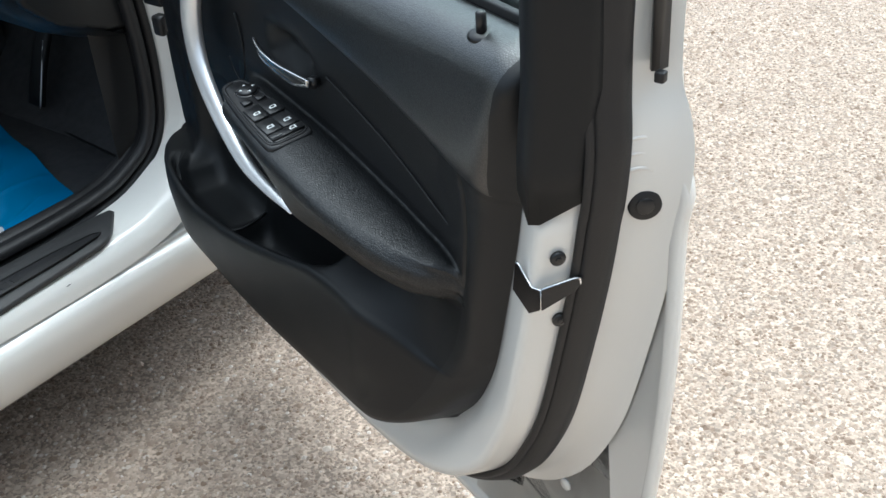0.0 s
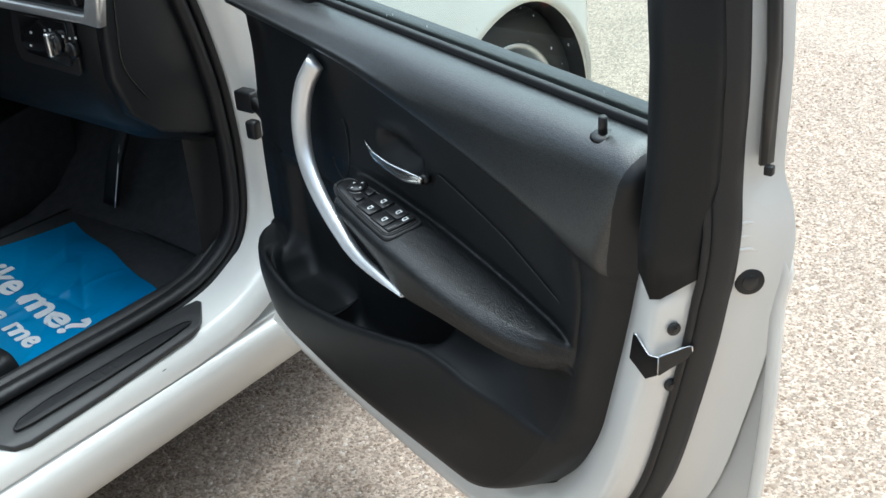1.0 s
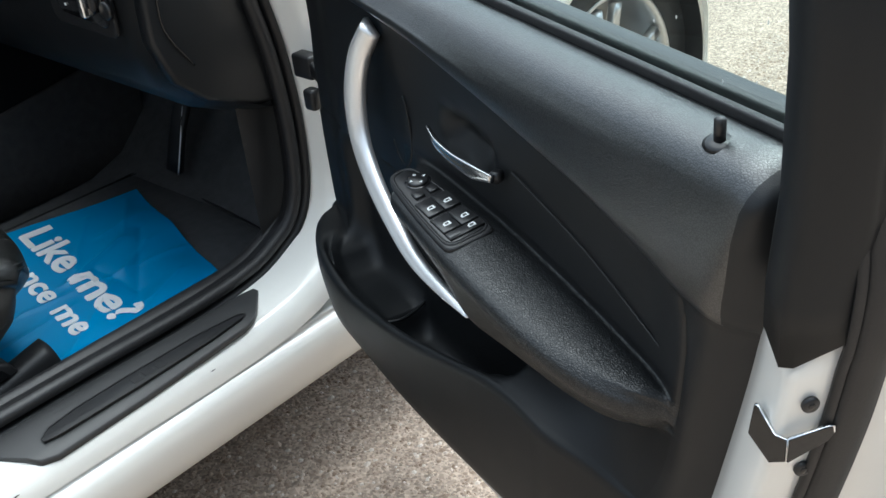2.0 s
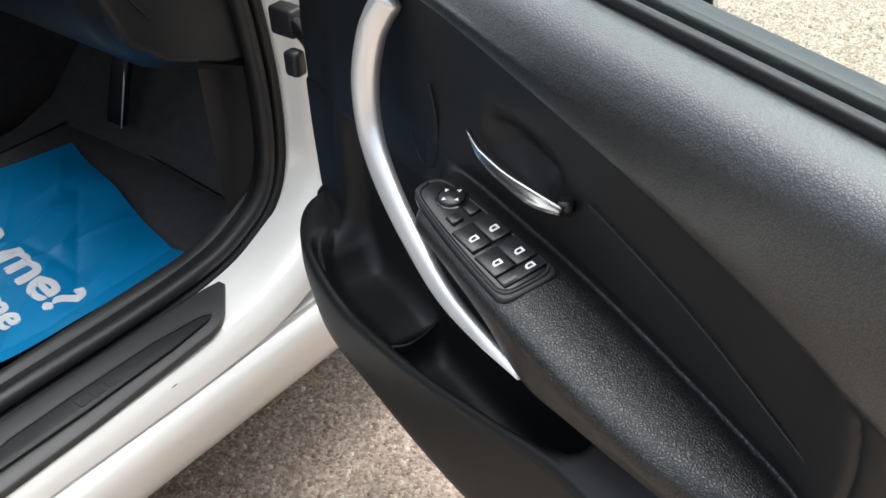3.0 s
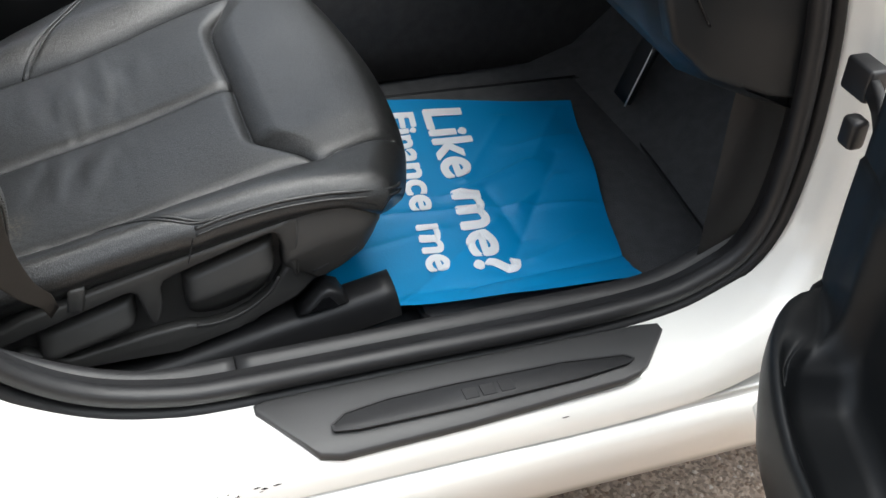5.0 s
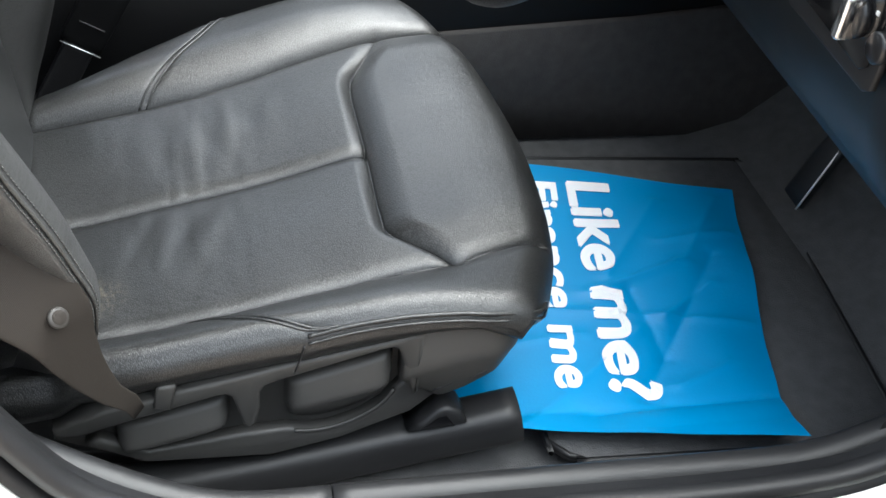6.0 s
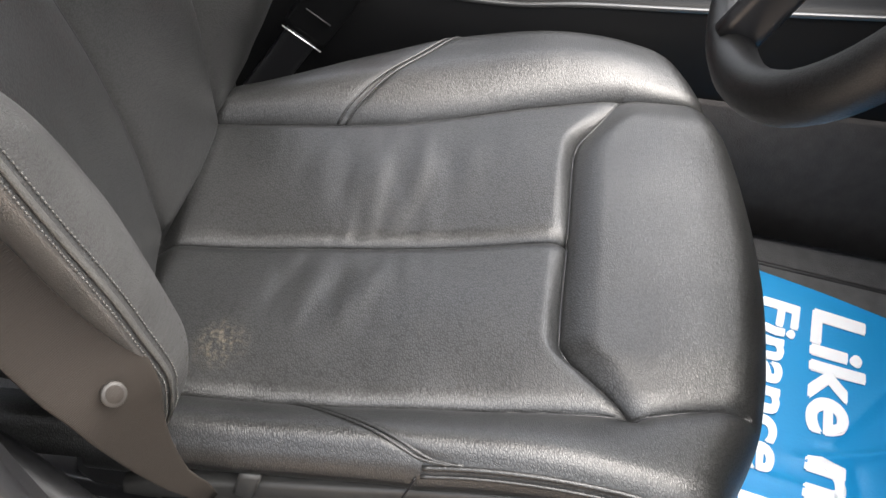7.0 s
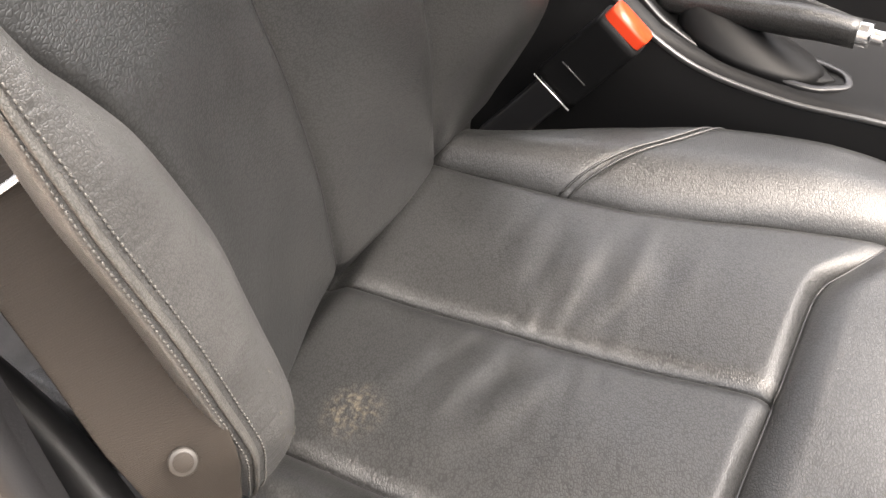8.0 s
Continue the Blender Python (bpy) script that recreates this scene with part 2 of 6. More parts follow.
def disc(centre, axis, r, h, n=24, bevel=0.001, r_top=None):
    """A low round body standing on centre along axis."""
    q = Vector(axis).to_track_quat("Z", "Y")
    rt = r if r_top is None else r_top
    prof = [(0.0, 0.0), (r, 0.0), (rt, h - bevel), (rt - bevel, h), (0.0, h)]
    bm = bmesh.new()
    rings = []
    for pr, ph in prof[1:4]:
        rings.append([Vector(centre) + q @ Vector((pr * math.cos(2 * math.pi * i / n), pr * math.sin(2 * math.pi * i / n), ph)) for i in range(n)])
    return loft(rings, True, True, bm)


def lerp(x, table):
    xs, ys = zip(*table)
    return float(np.interp(x, xs, ys))


def glide(x, table):
    """Smooth curve through a table of pairs."""
    if x <= table[0][0]:
        return table[0][1]
    if x >= table[-1][0]:
        return table[-1][1]
    i = 0
    while table[i + 1][0] < x:
        i += 1
    (x0, y0), (x1, y1) = table[i], table[i + 1]
    h = x1 - x0
    m0 = (y1 - table[i - 1][1]) / (x1 - table[i - 1][0]) if i > 0 else (y1 - y0) / h
    m1 = (table[i + 2][1] - y0) / (table[i + 2][0] - x0) if i + 2 < len(table) else (y1 - y0) / h
    t = (x - x0) / h
    return y0 * (1 + 2 * t) * (1 - t) ** 2 + h * m0 * t * (1 - t) ** 2 + y1 * t * t * (3 - 2 * t) + h * m1 * t * t * (t - 1)


def soft_step(a, b, x):
    t = min(1.0, max(0.0, (x - a) / (b - a)))
    return t * t * (3 - 2 * t)


def writing(name, body, size, mat, parent, m, bold=0.0, depth=0.0004):
    """Flat printed letters in the built-in font, turned into a mesh."""
    cu = bpy.data.curves.new(name, "FONT")
    cu.body, cu.size, cu.extrude, cu.offset = body, size, depth, bold
    ob = bpy.data.objects.new(name, cu)
    scene.collection.objects.link(ob)
    dg = bpy.context.evaluated_depsgraph_get()
    me = bpy.data.meshes.new_from_object(ob.evaluated_get(dg))
    bpy.data.objects.remove(ob)
    me.materials.clear()
    me.materials.append(mat)
    out = new(name, me)
    out.parent = parent
    if parent.parent is None:
        out.matrix_parent_inverse = parent.matrix_basis.inverted()
    out.matrix_basis = m
    return out


# ---- ground ----
def build_ground():
    bm = bmesh.new()
    bmesh.ops.create_grid(bm, x_segments=2, y_segments=2, size=400)
    return tagged(part("ground", bm, GROUND, smooth=False), "pale brown stone-chip tarmac car park surface", "ground", kind="structure")


build_ground()


def build_added_walls():
    """Plain unseen walls added behind the camera: close the place, dim low skylight."""
    for name, lo, hi in (("added_wall_east", (7.0, -9.0, 0.0), (7.3, 9.0, 4.2)), ("added_wall_south", (-9.0, -9.3, 0.0), (7.3, -9.0, 4.2))):
        tagged(part(name, block(lo, hi, 0.02), ADDED_WALL, smooth=False), "dull plain wall, unseen, added to dim low skylight", "wall", kind="structure")


build_added_walls()

# ---- car body round the open front doorway; x points out of the car, y to its nose ----
DOORWAY = [(-0.10, 1.15), (-0.03, 0.85), (0.06, 0.62), (0.118, 0.50), (0.158, 0.441), (0.224, 0.393), (0.30, 0.368), (0.37, 0.361), (0.56, 0.359),
           (0.75, 0.357), (0.866, 0.366), (0.925, 0.386), (0.968, 0.415), (0.992, 0.47), (1.0, 0.56), (0.996, 0.65), (0.985, 0.73), (0.955, 0.85), (0.90, 1.0), (0.82, 1.15)]
car = thing("car", "white saloon car with its front door standing open", "car")


def doorway_rings(section, n=150):
    """Rings of a section (outwards from the doorway, x) carried round the doorway."""
    path = smooth_path(DOORWAY, n)
    tang = np.gradient(path, axis=0)
    rings = []
    for (y, z), (ty, tz) in zip(path, tang):
        k = math.hypot(ty, tz)
        oy, oz = tz / k, -ty / k
        rings.append([Vector((x, y + oy * o, z + oz * o)) for o, x in section(y, z, oy, oz)])
    return rings


def frame_section(y, z, oy, oz):
    # white painted return of the doorway; on the sill it is a broad shelf
    s = soft_step(0.2, 0.9, -oz)
    flat = [(-0.004, -0.10), (0.008, -0.088), (0.012, -0.06), (0.014, -0.03), (0.018, -0.005), (0.026, 0.012), (0.045, 0.021), (0.062, 0.022)]
    up = [(-0.004, -0.10), (0.010, -0.088), (0.020, -0.065), (0.027, -0.05), (0.032, -0.035), (0.045, -0.022), (0.065, -0.012), (0.09, -0.008)]
    return [(a * s + c * (1 - s), b * s + d * (1 - s)) for (a, b), (c, d) in zip(flat, up)]


def build_car_body():
    part("door_frame", loft(doorway_rings(frame_section), closed=False), PAINT, car, "white painted door opening")
    # outer sill with its crease, out to the rear wing and to the front wing
    sec = [(-0.08, 0.30), (0.010, 0.3005), (0.017, 0.300), (0.0185, 0.2975), (0.016, 0.294), (0.021, 0.2905), (0.030, 0.288), (0.036, 0.278), (0.038, 0.255), (0.034, 0.225), (0.022, 0.196), (0.008, 0.182), (-0.04, 0.176)]
    part("sill_panel", loft([[Vector((x, y, z)) for x, z in sec] for y in np.linspace(-1.3, 1.52, 40)], closed=False), PAINT, car, "white painted outer sill")
    # front wing with its wheel arch
    bm = bmesh.new()
    yc, zc, ra = 1.735, 0.335, 0.314
    rows = []
    for a in np.linspace(-0.25, math.pi + 0.25, 60):
        row = []
        for r in (0.0, 0.004, 0.02, 0.06, 0.14, 0.26, 0.40):
            y, z = yc - (ra + r) * math.cos(a), zc + (ra + r) * math.sin(a)
            x = 0.03 + 0.012 * math.exp(-r * 30) - (0.012 if r == 0 else 0) - 0.05 * soft_step(0.65, 1.0, z)
            x -= 1.6 * max(0.0, y - 2.03) ** 1.35
            row.append(Vector((x, max(y, 1.0), z)))
        rows.append(row)
    part("front_wing", loft(rows, closed=False), PAINT, car, "white painted front wing and wheel arch")
    bm = loft([[Vector((x, yc - (ra + 0.002) * math.cos(a), zc + (ra + 0.002) * math.sin(a))) for x in (0.02, -0.30)] for a in np.linspace(-0.2, math.pi + 0.2, 40)], closed=False)
    part("arch_liner", bm, PLASTIC, car, "black wheel arch liner")
    # bumper below the lamp line, curving to the nose
    rows = []
    for z in np.linspace(0.18, 0.9, 10):
        row = []
        for y in np.linspace(2.07, 2.52, 12):
            row.append(Vector((0.03 - 1.6 * max(0.0, y - 2.03) ** 1.35 - 0.05 * soft_step(0.65, 1, z), y, z)))
        rows.append(row)
    part("bumper", loft(rows, closed=False), PAINT, car, "white front bumper corner")
    # bonnet, roof, far side, rear and floor: closes the car round the cabin
    part("bonnet", block((-1.7, 1.45, 0.86), (-0.02, 2.35, 0.90), 0.02), PAINT, car)
    part("roof", block((-1.50, -1.5, 1.36), (-0.25, 0.42, 1.40), 0.02), PAINT, car)
    part("headliner", block((-1.48, -1.48, 1.335), (-0.27, 0.40, 1.355), 0.008), LINING, car, "pale roof lining")
    part("far_side", block((-1.72, -1.6, 0.2), (-1.62, 1.5, 0.92), 0.02), SMOOTH_BLACK, car)
    part("rear_panel", block((-1.62, -1.62, 0.2), (-0.05, -1.52, 0.95), 0.02), SMOOTH_BLACK, car)
    part("rear_side", block((-0.14, -1.5, 0.3), (-0.02, -0.20, 0.92), 0.02), PAINT, car)
    part("bulkhead", block((-1.62, 1.28, 0.2), (-0.06, 1.34, 0.86), 0.02), CARPET, car)
    # floor with its carpet, rising to the toe board
    prof = [(-1.5, 0.235), (0.2, 0.235), (0.6, 0.232), (1.02, 0.236), (1.12, 0.27), (1.28, 0.42), (1.30, 0.60)]
    rows = [[Vector((x, y, z + 0.02 * soft_step(-0.2, -0.12, x))) for y, z in prof] for x in np.linspace(-1.62, -0.10, 30)]
    part("floor_carpet", loft(rows, closed=False), CARPET, car, "black cabin carpet")
    # side wall of the footwell and pillar trim
    rows = []
    for z in np.linspace(0.25, 1.0, 12):
        rows.append([Vector((-0.118 - 0.01 * soft_step(0.95, 1.05, y), y, z)) for y in np.linspace(0.93, 1.3, 10) + 0.0 * z])
    part("kick_panel", loft(rows, closed=False), PLASTIC, car, "black footwell side trim")
    # B pillar and A pillar above, out of the way of the sight lines
    part("b_pillar", loft([[Vector((x, y + dy, z)) for x, dy in ((-0.13, 0.0), (-0.13, -0.12), (-0.05, -0.12), (-0.05, -0.02))] for y, z in ((0.10, 0.40), (-0.01, 0.62), (-0.09, 0.85), (-0.16, 1.1), (-0.28, 1.36))]), PLASTIC, car, "black pillar trim")
    part("a_pillar", loft([[Vector((x + dx, y + dy, z)) for dx, dy in ((0.0, 0.0), (-0.05, 0.06), (0.05, 0.09))] for x, y, z in ((-0.08, 0.98, 0.9), (-0.18, 0.72, 1.15), (-0.27, 0.42, 1.37))]), PAINT, car)


build_car_body()


def build_scuffs():
    rnd = random.Random(11)
    bm = bmesh.new()
    for y, z, n in ((0.289, 0.331, 2), (0.338, 0.3235, 2), (0.358, 0.3220, 3), (0.378, 0.3205, 4), (0.70, 0.322, 1)):
        for _ in range(n):
            a, b, w, h = y + rnd.uniform(-0.012, 0.012), z + rnd.uniform(-0.002, 0.002), rnd.uniform(0.001, 0.006), rnd.uniform(0.0004, 0.0011)
            edge = lambda q: lerp(lerp(a, DOORWAY[4:12]) - q, [(0.014, -0.03), (0.018, -0.005), (0.026, 0.012), (0.045, 0.021), (0.062, 0.022)]) + 0.0012
            bm.faces.new([bm.verts.new((edge(b + q * h), a + p * w, b + q * h)) for p, q in ((-1, 0.2), (-0.4, -1), (0.7, -0.6), (1, 0.3), (0.2, 1))])
    tagged(part("scuff_marks", bm, RUBBER, car, "dark scuffs on the white sill", smooth=False), kind="stuff")


build_scuffs()


def build_seal():
    ob = thing("door_seal", "black rubber weather seal round the car doorway", "door seal")
    sec = [(0.004, -0.088), (0.010, -0.095), (0.008, -0.108), (-0.002, -0.116), (-0.010, -0.112), (-0.008, -0.104), (-0.014, -0.100), (-0.016, -0.088), (-0.010, -0.080), (0.000, -0.081)]
    part("seal_tube", loft(doorway_rings(lambda *a: [(o - 0.004, x + 0.012) for o, x in sec]), caps=False), RUBBER, ob)
    lip = [(0.006, -0.078), (0.012, -0.066), (0.0145, -0.068), (0.010, -0.084), (0.004, -0.09)]
    part("seal_lip", loft(doorway_rings(lambda *a: lip), caps=False), RUBBER, ob)


build_seal()


def build_sill_trim():
    """Black plastic trim inside the sill, in two lengths that meet by the seat."""
    ob = thing("sill_trim", "black grained plastic inner sill trim", "sill trim")
    sec = [(-0.095, 0.350), (-0.103, 0.366), (-0.113, 0.373), (-0.124, 0.372), (-0.133, 0.362), (-0.138, 0.335), (-0.146, 0.29), (-0.150, 0.245), (-0.13, 0.24), (-0.11, 0.30)]
    part("front_trim", loft([[Vector((x - 0.008 * soft_step(0.82, 0.98, y), y, z + 0.05 * soft_step(0.80, 1.02, y) ** 2)) for x, z in sec] for y in np.linspace(0.378, 1.02, 40)]), PLASTIC, ob)
    part("rear_trim", loft([[Vector((x - 0.05 * soft_step(0.30, 0.0, y), y, z + 0.16 * soft_step(0.33, -0.15, y))) for x, z in sec] for y in np.linspace(-0.2, 0.376, 40)]), PLASTIC, ob)


build_sill_trim()


def build_scuff_plate():
    ob = thing("scuff_plate", "black plastic door sill plate with a recessed panel", "sill plate")
    outline = [(0.012, 0.437), (0.0155, 0.46), (0.0135, 0.60), (0.008, 0.78), (0.004, 0.80), (-0.006, 0.815), (-0.05, 0.856), (-0.062, 0.855), (-0.066, 0.83), (-0.070, 0.60), (-0.070, 0.40), (-0.066, 0.385), (-0.055, 0.385), (0.0, 0.425)]
    up = lambda a, b, h: Vector((a, b, 0.3455 - 0.020 * soft_step(0.0, 0.024, a) + h))
    part("plate", slab(outline, up, 0.008, 0.003), PLATE, ob)
    inner = [(-0.005, 0.456), (-0.001, 0.48), (0.0, 0.60), (-0.003, 0.73), (-0.009, 0.790), (-0.014, 0.800), (-0.022, 0.790), (-0.031, 0.72), (-0.034, 0.60), (-0.033, 0.52), (-0.026, 0.472), (-0.014, 0.456)]
    part("panel", slab(inner, lambda a, b, h: Vector((a, b, 0.3518 + h)), 0.003, 0.0008), PLASTIC, ob, "smooth inset panel of the plate")
    line = [Vector((a, b, 0.3548)) for a, b in inner] + [Vector((inner[0][0], inner[0][1], 0.3548))]
    bm = bmesh.new()
    for p, q in zip(line, line[1:]):
        d = (q - p).normalized()
        s = d.cross(Vector((0, 0, 1))) * 0.0012
        loft([[p - s, p + s, p + s + Vector((0, 0, 0.0012)), p - s + Vector((0, 0, 0.0012))], [q - s, q + s, q + s + Vector((0, 0, 0.0012)), q - s + Vector((0, 0, 0.0012))]], bm=bm)
    part("panel_rim", bm, PLASTIC, ob, smooth=False)
    # a maker's mark, kept as three plain raised bars
    bm = bmesh.new()
    for y in (0.607, 0.627, 0.648):
        block((-0.024, y - 0.008, 0.3545), (-0.008, y + 0.008, 0.3556), 0.0004, 1, bm)
    part("raised_mark", bm, RUBBER, ob, smooth=False)


build_scuff_plate()


def build_check_strap():
    ob = thing("door_check_strap", "black door check strap bolted to the white pillar", "door strap")
    part("bracket", block((-0.030, 0.982, 0.664), (0.010, 1.006, 0.700), 0.004), RUBBER, ob)
    part("strap", sweep([(-0.005, 0.992, 0.684), (0.030, 0.982, 0.676), (0.075, 0.955, 0.668)], squircle(0.012, 0.022), n=10), SMOOTH_BLACK, ob)
    part("stop", block((0.016, 0.955, 0.632), (0.038, 0.974, 0.664), 0.005), RUBBER, ob)


build_check_strap()

# ---- the open door: u runs from hinge to latch, d towards the cabin side, z up ----
DOOR_AT = Matrix(((math.cos(radians(-18.8)), math.sin(radians(-18.8)), 0, 0.2188), (math.sin(radians(-18.8)), -math.cos(radians(-18.8)), 0, 0.8724), (0, 0, 1, 0), (0, 0, 0, 1)))
door = thing("driver_door", "open white front car door with black inner trim", "car door")


def D(u, d, z):
    """A place on the door in the world."""
    return DOOR_AT @ Vector((u, d, z))


PANEL_END = [(0.92, 0.733), (0.898, 0.730), (0.787, 0.710), (0.729, 0.700), (0.65, 0.682), (0.56, 0.660), (0.50, 0.634), (0.46, 0.606), (0.43, 0.575), (0.40, 0.53), (0.375, 0.48), (0.34, 0.42)]
PANEL_START = [(0.34, -0.09), (0.41, -0.125), (0.45, -0.148), (0.51, -0.158), (0.60, -0.162), (0.75, -0.160), (0.82, -0.160), (0.92, -0.162)]


def curve(table, lo=-0.2, hi=0.8, n=400):
    """A table of pairs as a quick smooth function."""
    xs = np.linspace(lo, hi, n)
    ys = [glide(x, table) for x in xs]
    return lambda x: float(np.interp(x, xs, ys))


# lines of the door card along u: the fold under the pad, the armrest, the bin
FOLD_Z = curve([(-0.15, 0.876), (0.05, 0.870), (0.12, 0.867), (0.205, 0.861), (0.27, 0.852), (0.40, 0.831), (0.50, 0.812), (0.59, 0.789), (0.63, 0.776), (0.74, 0.755)])
ARM_Z = curve([(-0.15, 0.716), (0.12, 0.712), (0.20, 0.7105), (0.28, 0.7070), (0.36, 0.7015), (0.44, 0.691), (0.50, 0.681), (0.54, 0.673), (0.60, 0.660), (0.64, 0.650), (0.74, 0.64)])
ARM_D = curve([(-0.15, 0.03), (0.12, 0.030), (0.20, 0.058), (0.28, 0.068), (0.354, 0.0735), (0.45, 0.072), (0.51, 0.065), (0.55, 0.055), (0.58, 0.042), (0.60, 0.028), (0.615, 0.012), (0.74, 0.012)])
ARM_LOW = curve([(-0.15, 0.665), (0.12, 0.668), (0.20, 0.655), (0.28, 0.640), (0.36, 0.629), (0.466, 0.634), (0.565, 0.622), (0.62, 0.610), (0.66, 0.605), (0.74, 0.605)])
RIM_Z = curve([(-0.20, 0.513), (-0.15, 0.514), (-0.10, 0.515), (-0.05, 0.513), (0.0, 0.507), (0.03, 0.502), (0.07, 0.498), (0.20, 0.518), (0.32, 0.548), (0.40, 0.570), (0.47, 0.572), (0.53, 0.558), (0.58, 0.530), (0.62, 0.530), (0.66, 0.575), (0.74, 0.60)])
LOW_Z = curve([(-0.15, 0.44), (-0.055, 0.44), (0.0, 0.420), (0.1, 0.412), (0.25, 0.405), (0.42, 0.408), (0.48, 0.412), (0.53, 0.424), (0.57, 0.444), (0.61, 0.480), (0.64, 0.525), (0.67, 0.57), (0.74, 0.58)])
FLOOR_Z = curve([(-0.15, 0.53), (-0.05, 0.52), (-0.02, 0.486), (0.0, 0.474), (0.105, 0.470), (0.118, 0.445), (0.14, 0.434), (0.74, 0.434)])
GROOVE_U = [(0.59, 0.612), (0.62, 0.617), (0.66, 0.625), (0.72, 0.632), (0.75, 0.631), (0.765, 0.626), (0.775, 0.615)]


def bin_depth(u):
    """How far the outer wall of the bin stands out."""
    front = math.sqrt(max(0.0, 1 - max(0.0, (0.04 - u) / 0.175) ** 2))
    rear = soft_step(0.48, 0.63, u)
    return (0.074 * front - 0.010 * soft_step(0.15, 0.5, u)) * (1 - rear) + 0.010 * rear


def card_profile(u):
    """Pairs (d, z) down the door card at u: pad, fold, insert, armrest, bin, bottom."""
    zf, za, da, zs, rim, low, do = FOLD_Z(u), ARM_Z(u), ARM_D(u), ARM_LOW(u), RIM_Z(u), LOW_Z(u), bin_depth(u)
    rim = max(rim, low + 0.02)
    zs += 0.6 * (za - 0.022 - zs) * soft_step(0.565, 0.618, u)
    top = 0.9065 - 0.022 * soft_step(0.672, 0.735, u) ** 1.5
    h = top - zf
    pad = [(-0.052, top - 0.026), (-0.046, top - 0.003), (-0.036, top), (-0.024, top - 0.001), (-0.012, top - 0.0045), (-0.002, top - 0.010), (0.006, top - 0.018 * min(1, h / 0.05)), (0.0115, top - 0.029 * min(1, h / 0.05))]
    pad += [(0.0150, top - h * max(0.40, min(0.62, 0.041 / h))), (0.0165, top - h * 0.68), (0.0165, top - h * 0.80), (0.0150, top - h * 0.90), (0.0125, zf + 0.004)]
    k = soft_step(0.66, 0.57, u)
    fold = [(0.0095, zf + 0.001), (0.0095 - 0.0075 * k, zf - 0.0025), (0.009 - 0.011 * k, zf - 0.006)]
    base = -0.003 * k + 0.007 * (1 - k) - 0.010 * soft_step(-0.05, -0.12, u)
    nose = soft_step(0.150, 0.222, u)
    tail = soft_step(0.626, 0.594, u)
    arm = nose * tail
    insert = [(base + 0.001 * k - 0.004 * k * math.sin(math.pi * t), zf - 0.006 + (za + 0.004 - zf + 0.006) * t) for t in (0.1, 0.2, 0.3, 0.4, 0.5, 0.6, 0.7, 0.8, 0.9, 0.96)]
    # armrest: a groove at its back, a low dome, a firm front edge, a straight side, a hollow below
    out = lambda d: base + (d - base) * arm
    t0 = base + 0.003 * arm
    rest = [(base - 0.003 * arm, za + 0.0005), (base - 0.002 * arm, za - 0.003 * arm), (t0, za - 0.001 * arm)]
    rest += [(out(t0 + (da - t0) * t), za - 0.002 * arm + 0.0045 * arm * math.sin(math.pi * min(1.0, t * 1.05)) ** 0.7 - 0.09 * (da - t0) * (t - 0.45) * arm) for t in (0.12, 0.25, 0.4, 0.55, 0.7, 0.8)]
    za, tuck = za - 0.004 * arm, 0.010 * soft_step(0.40, 0.30, u)
    rest += [(out(da - 0.0075), za - 0.0005), (out(da - 0.0032), za - 0.0030), (out(da - 0.0008), za - 0.0070), (out(da), za - 0.0125), (out(da - 0.001 - 0.1 * tuck), za - 0.020), (out(da - 0.004 - 0.5 * tuck), (za + zs) / 2 - 0.004), (out(da - 0.008 - tuck), zs + 0.010), (out(da - 0.0105 - tuck), zs + 0.003), (out(da - 0.016 - tuck), zs - 0.002), (out(da * 0.5), zs - 0.004)]
    z_top, z_end = ARM_Z(u) + 0.0005, zs - 0.004
    rest = [(d, z * arm + (1 - arm) * (z_top + (z_end - z_top) * n / (len(rest) - 1))) for n, (d, z) in enumerate(rest)]
    close = max(soft_step(0.35, 0.43, u), soft_step(-0.030, -0.074, u))
    floor = min(FLOOR_Z(u), rim - 0.012)
    back = -0.020
    hollow = [(back + 0.010, zs - 0.012), (back, zs - 0.03), (back, floor + 0.05), (back + 0.002, floor + 0.02), (back + 0.010, floor + 0.004), (0.005, floor), (do * 0.5, floor), (do - 0.026, floor + 0.003), (do - 0.018, floor + 0.012), (do - 0.0155, (floor + rim) / 2), (do - 0.0145, rim - 0.014), (do - 0.0125, rim - 0.004)]
    b2 = base + 0.003 * soft_step(0.62, 0.55, u)
    lip = soft_step(0.62, 0.54, u)
    shut = [(b2 + (do - 0.0125 * lip - b2) * (i / 11) ** (1.0 + 0.7 * soft_step(-0.06, 0.2, u)), zs - 0.008 + (rim + 0.0015 - zs + 0.008) * (i / 11) ** 0.85) for i in range(12)]
    if u < 0.1:
        # at the front the panel runs straight down to a level rim
        shut = [(b2 + (do - 0.0125 - b2) * max(0.0, (i / 11 - 0.5) / 0.5) ** 1.2, zs - 0.008 + (rim + 0.0015 - zs + 0.008) * min(1.0, i / 6.5) ** 0.9) for i in range(12)]
    bay = [(a * (1 - close) + c * close, b * (1 - close) + e * close) for (a, b), (c, e) in zip(hollow, shut)]
    h = rim - low
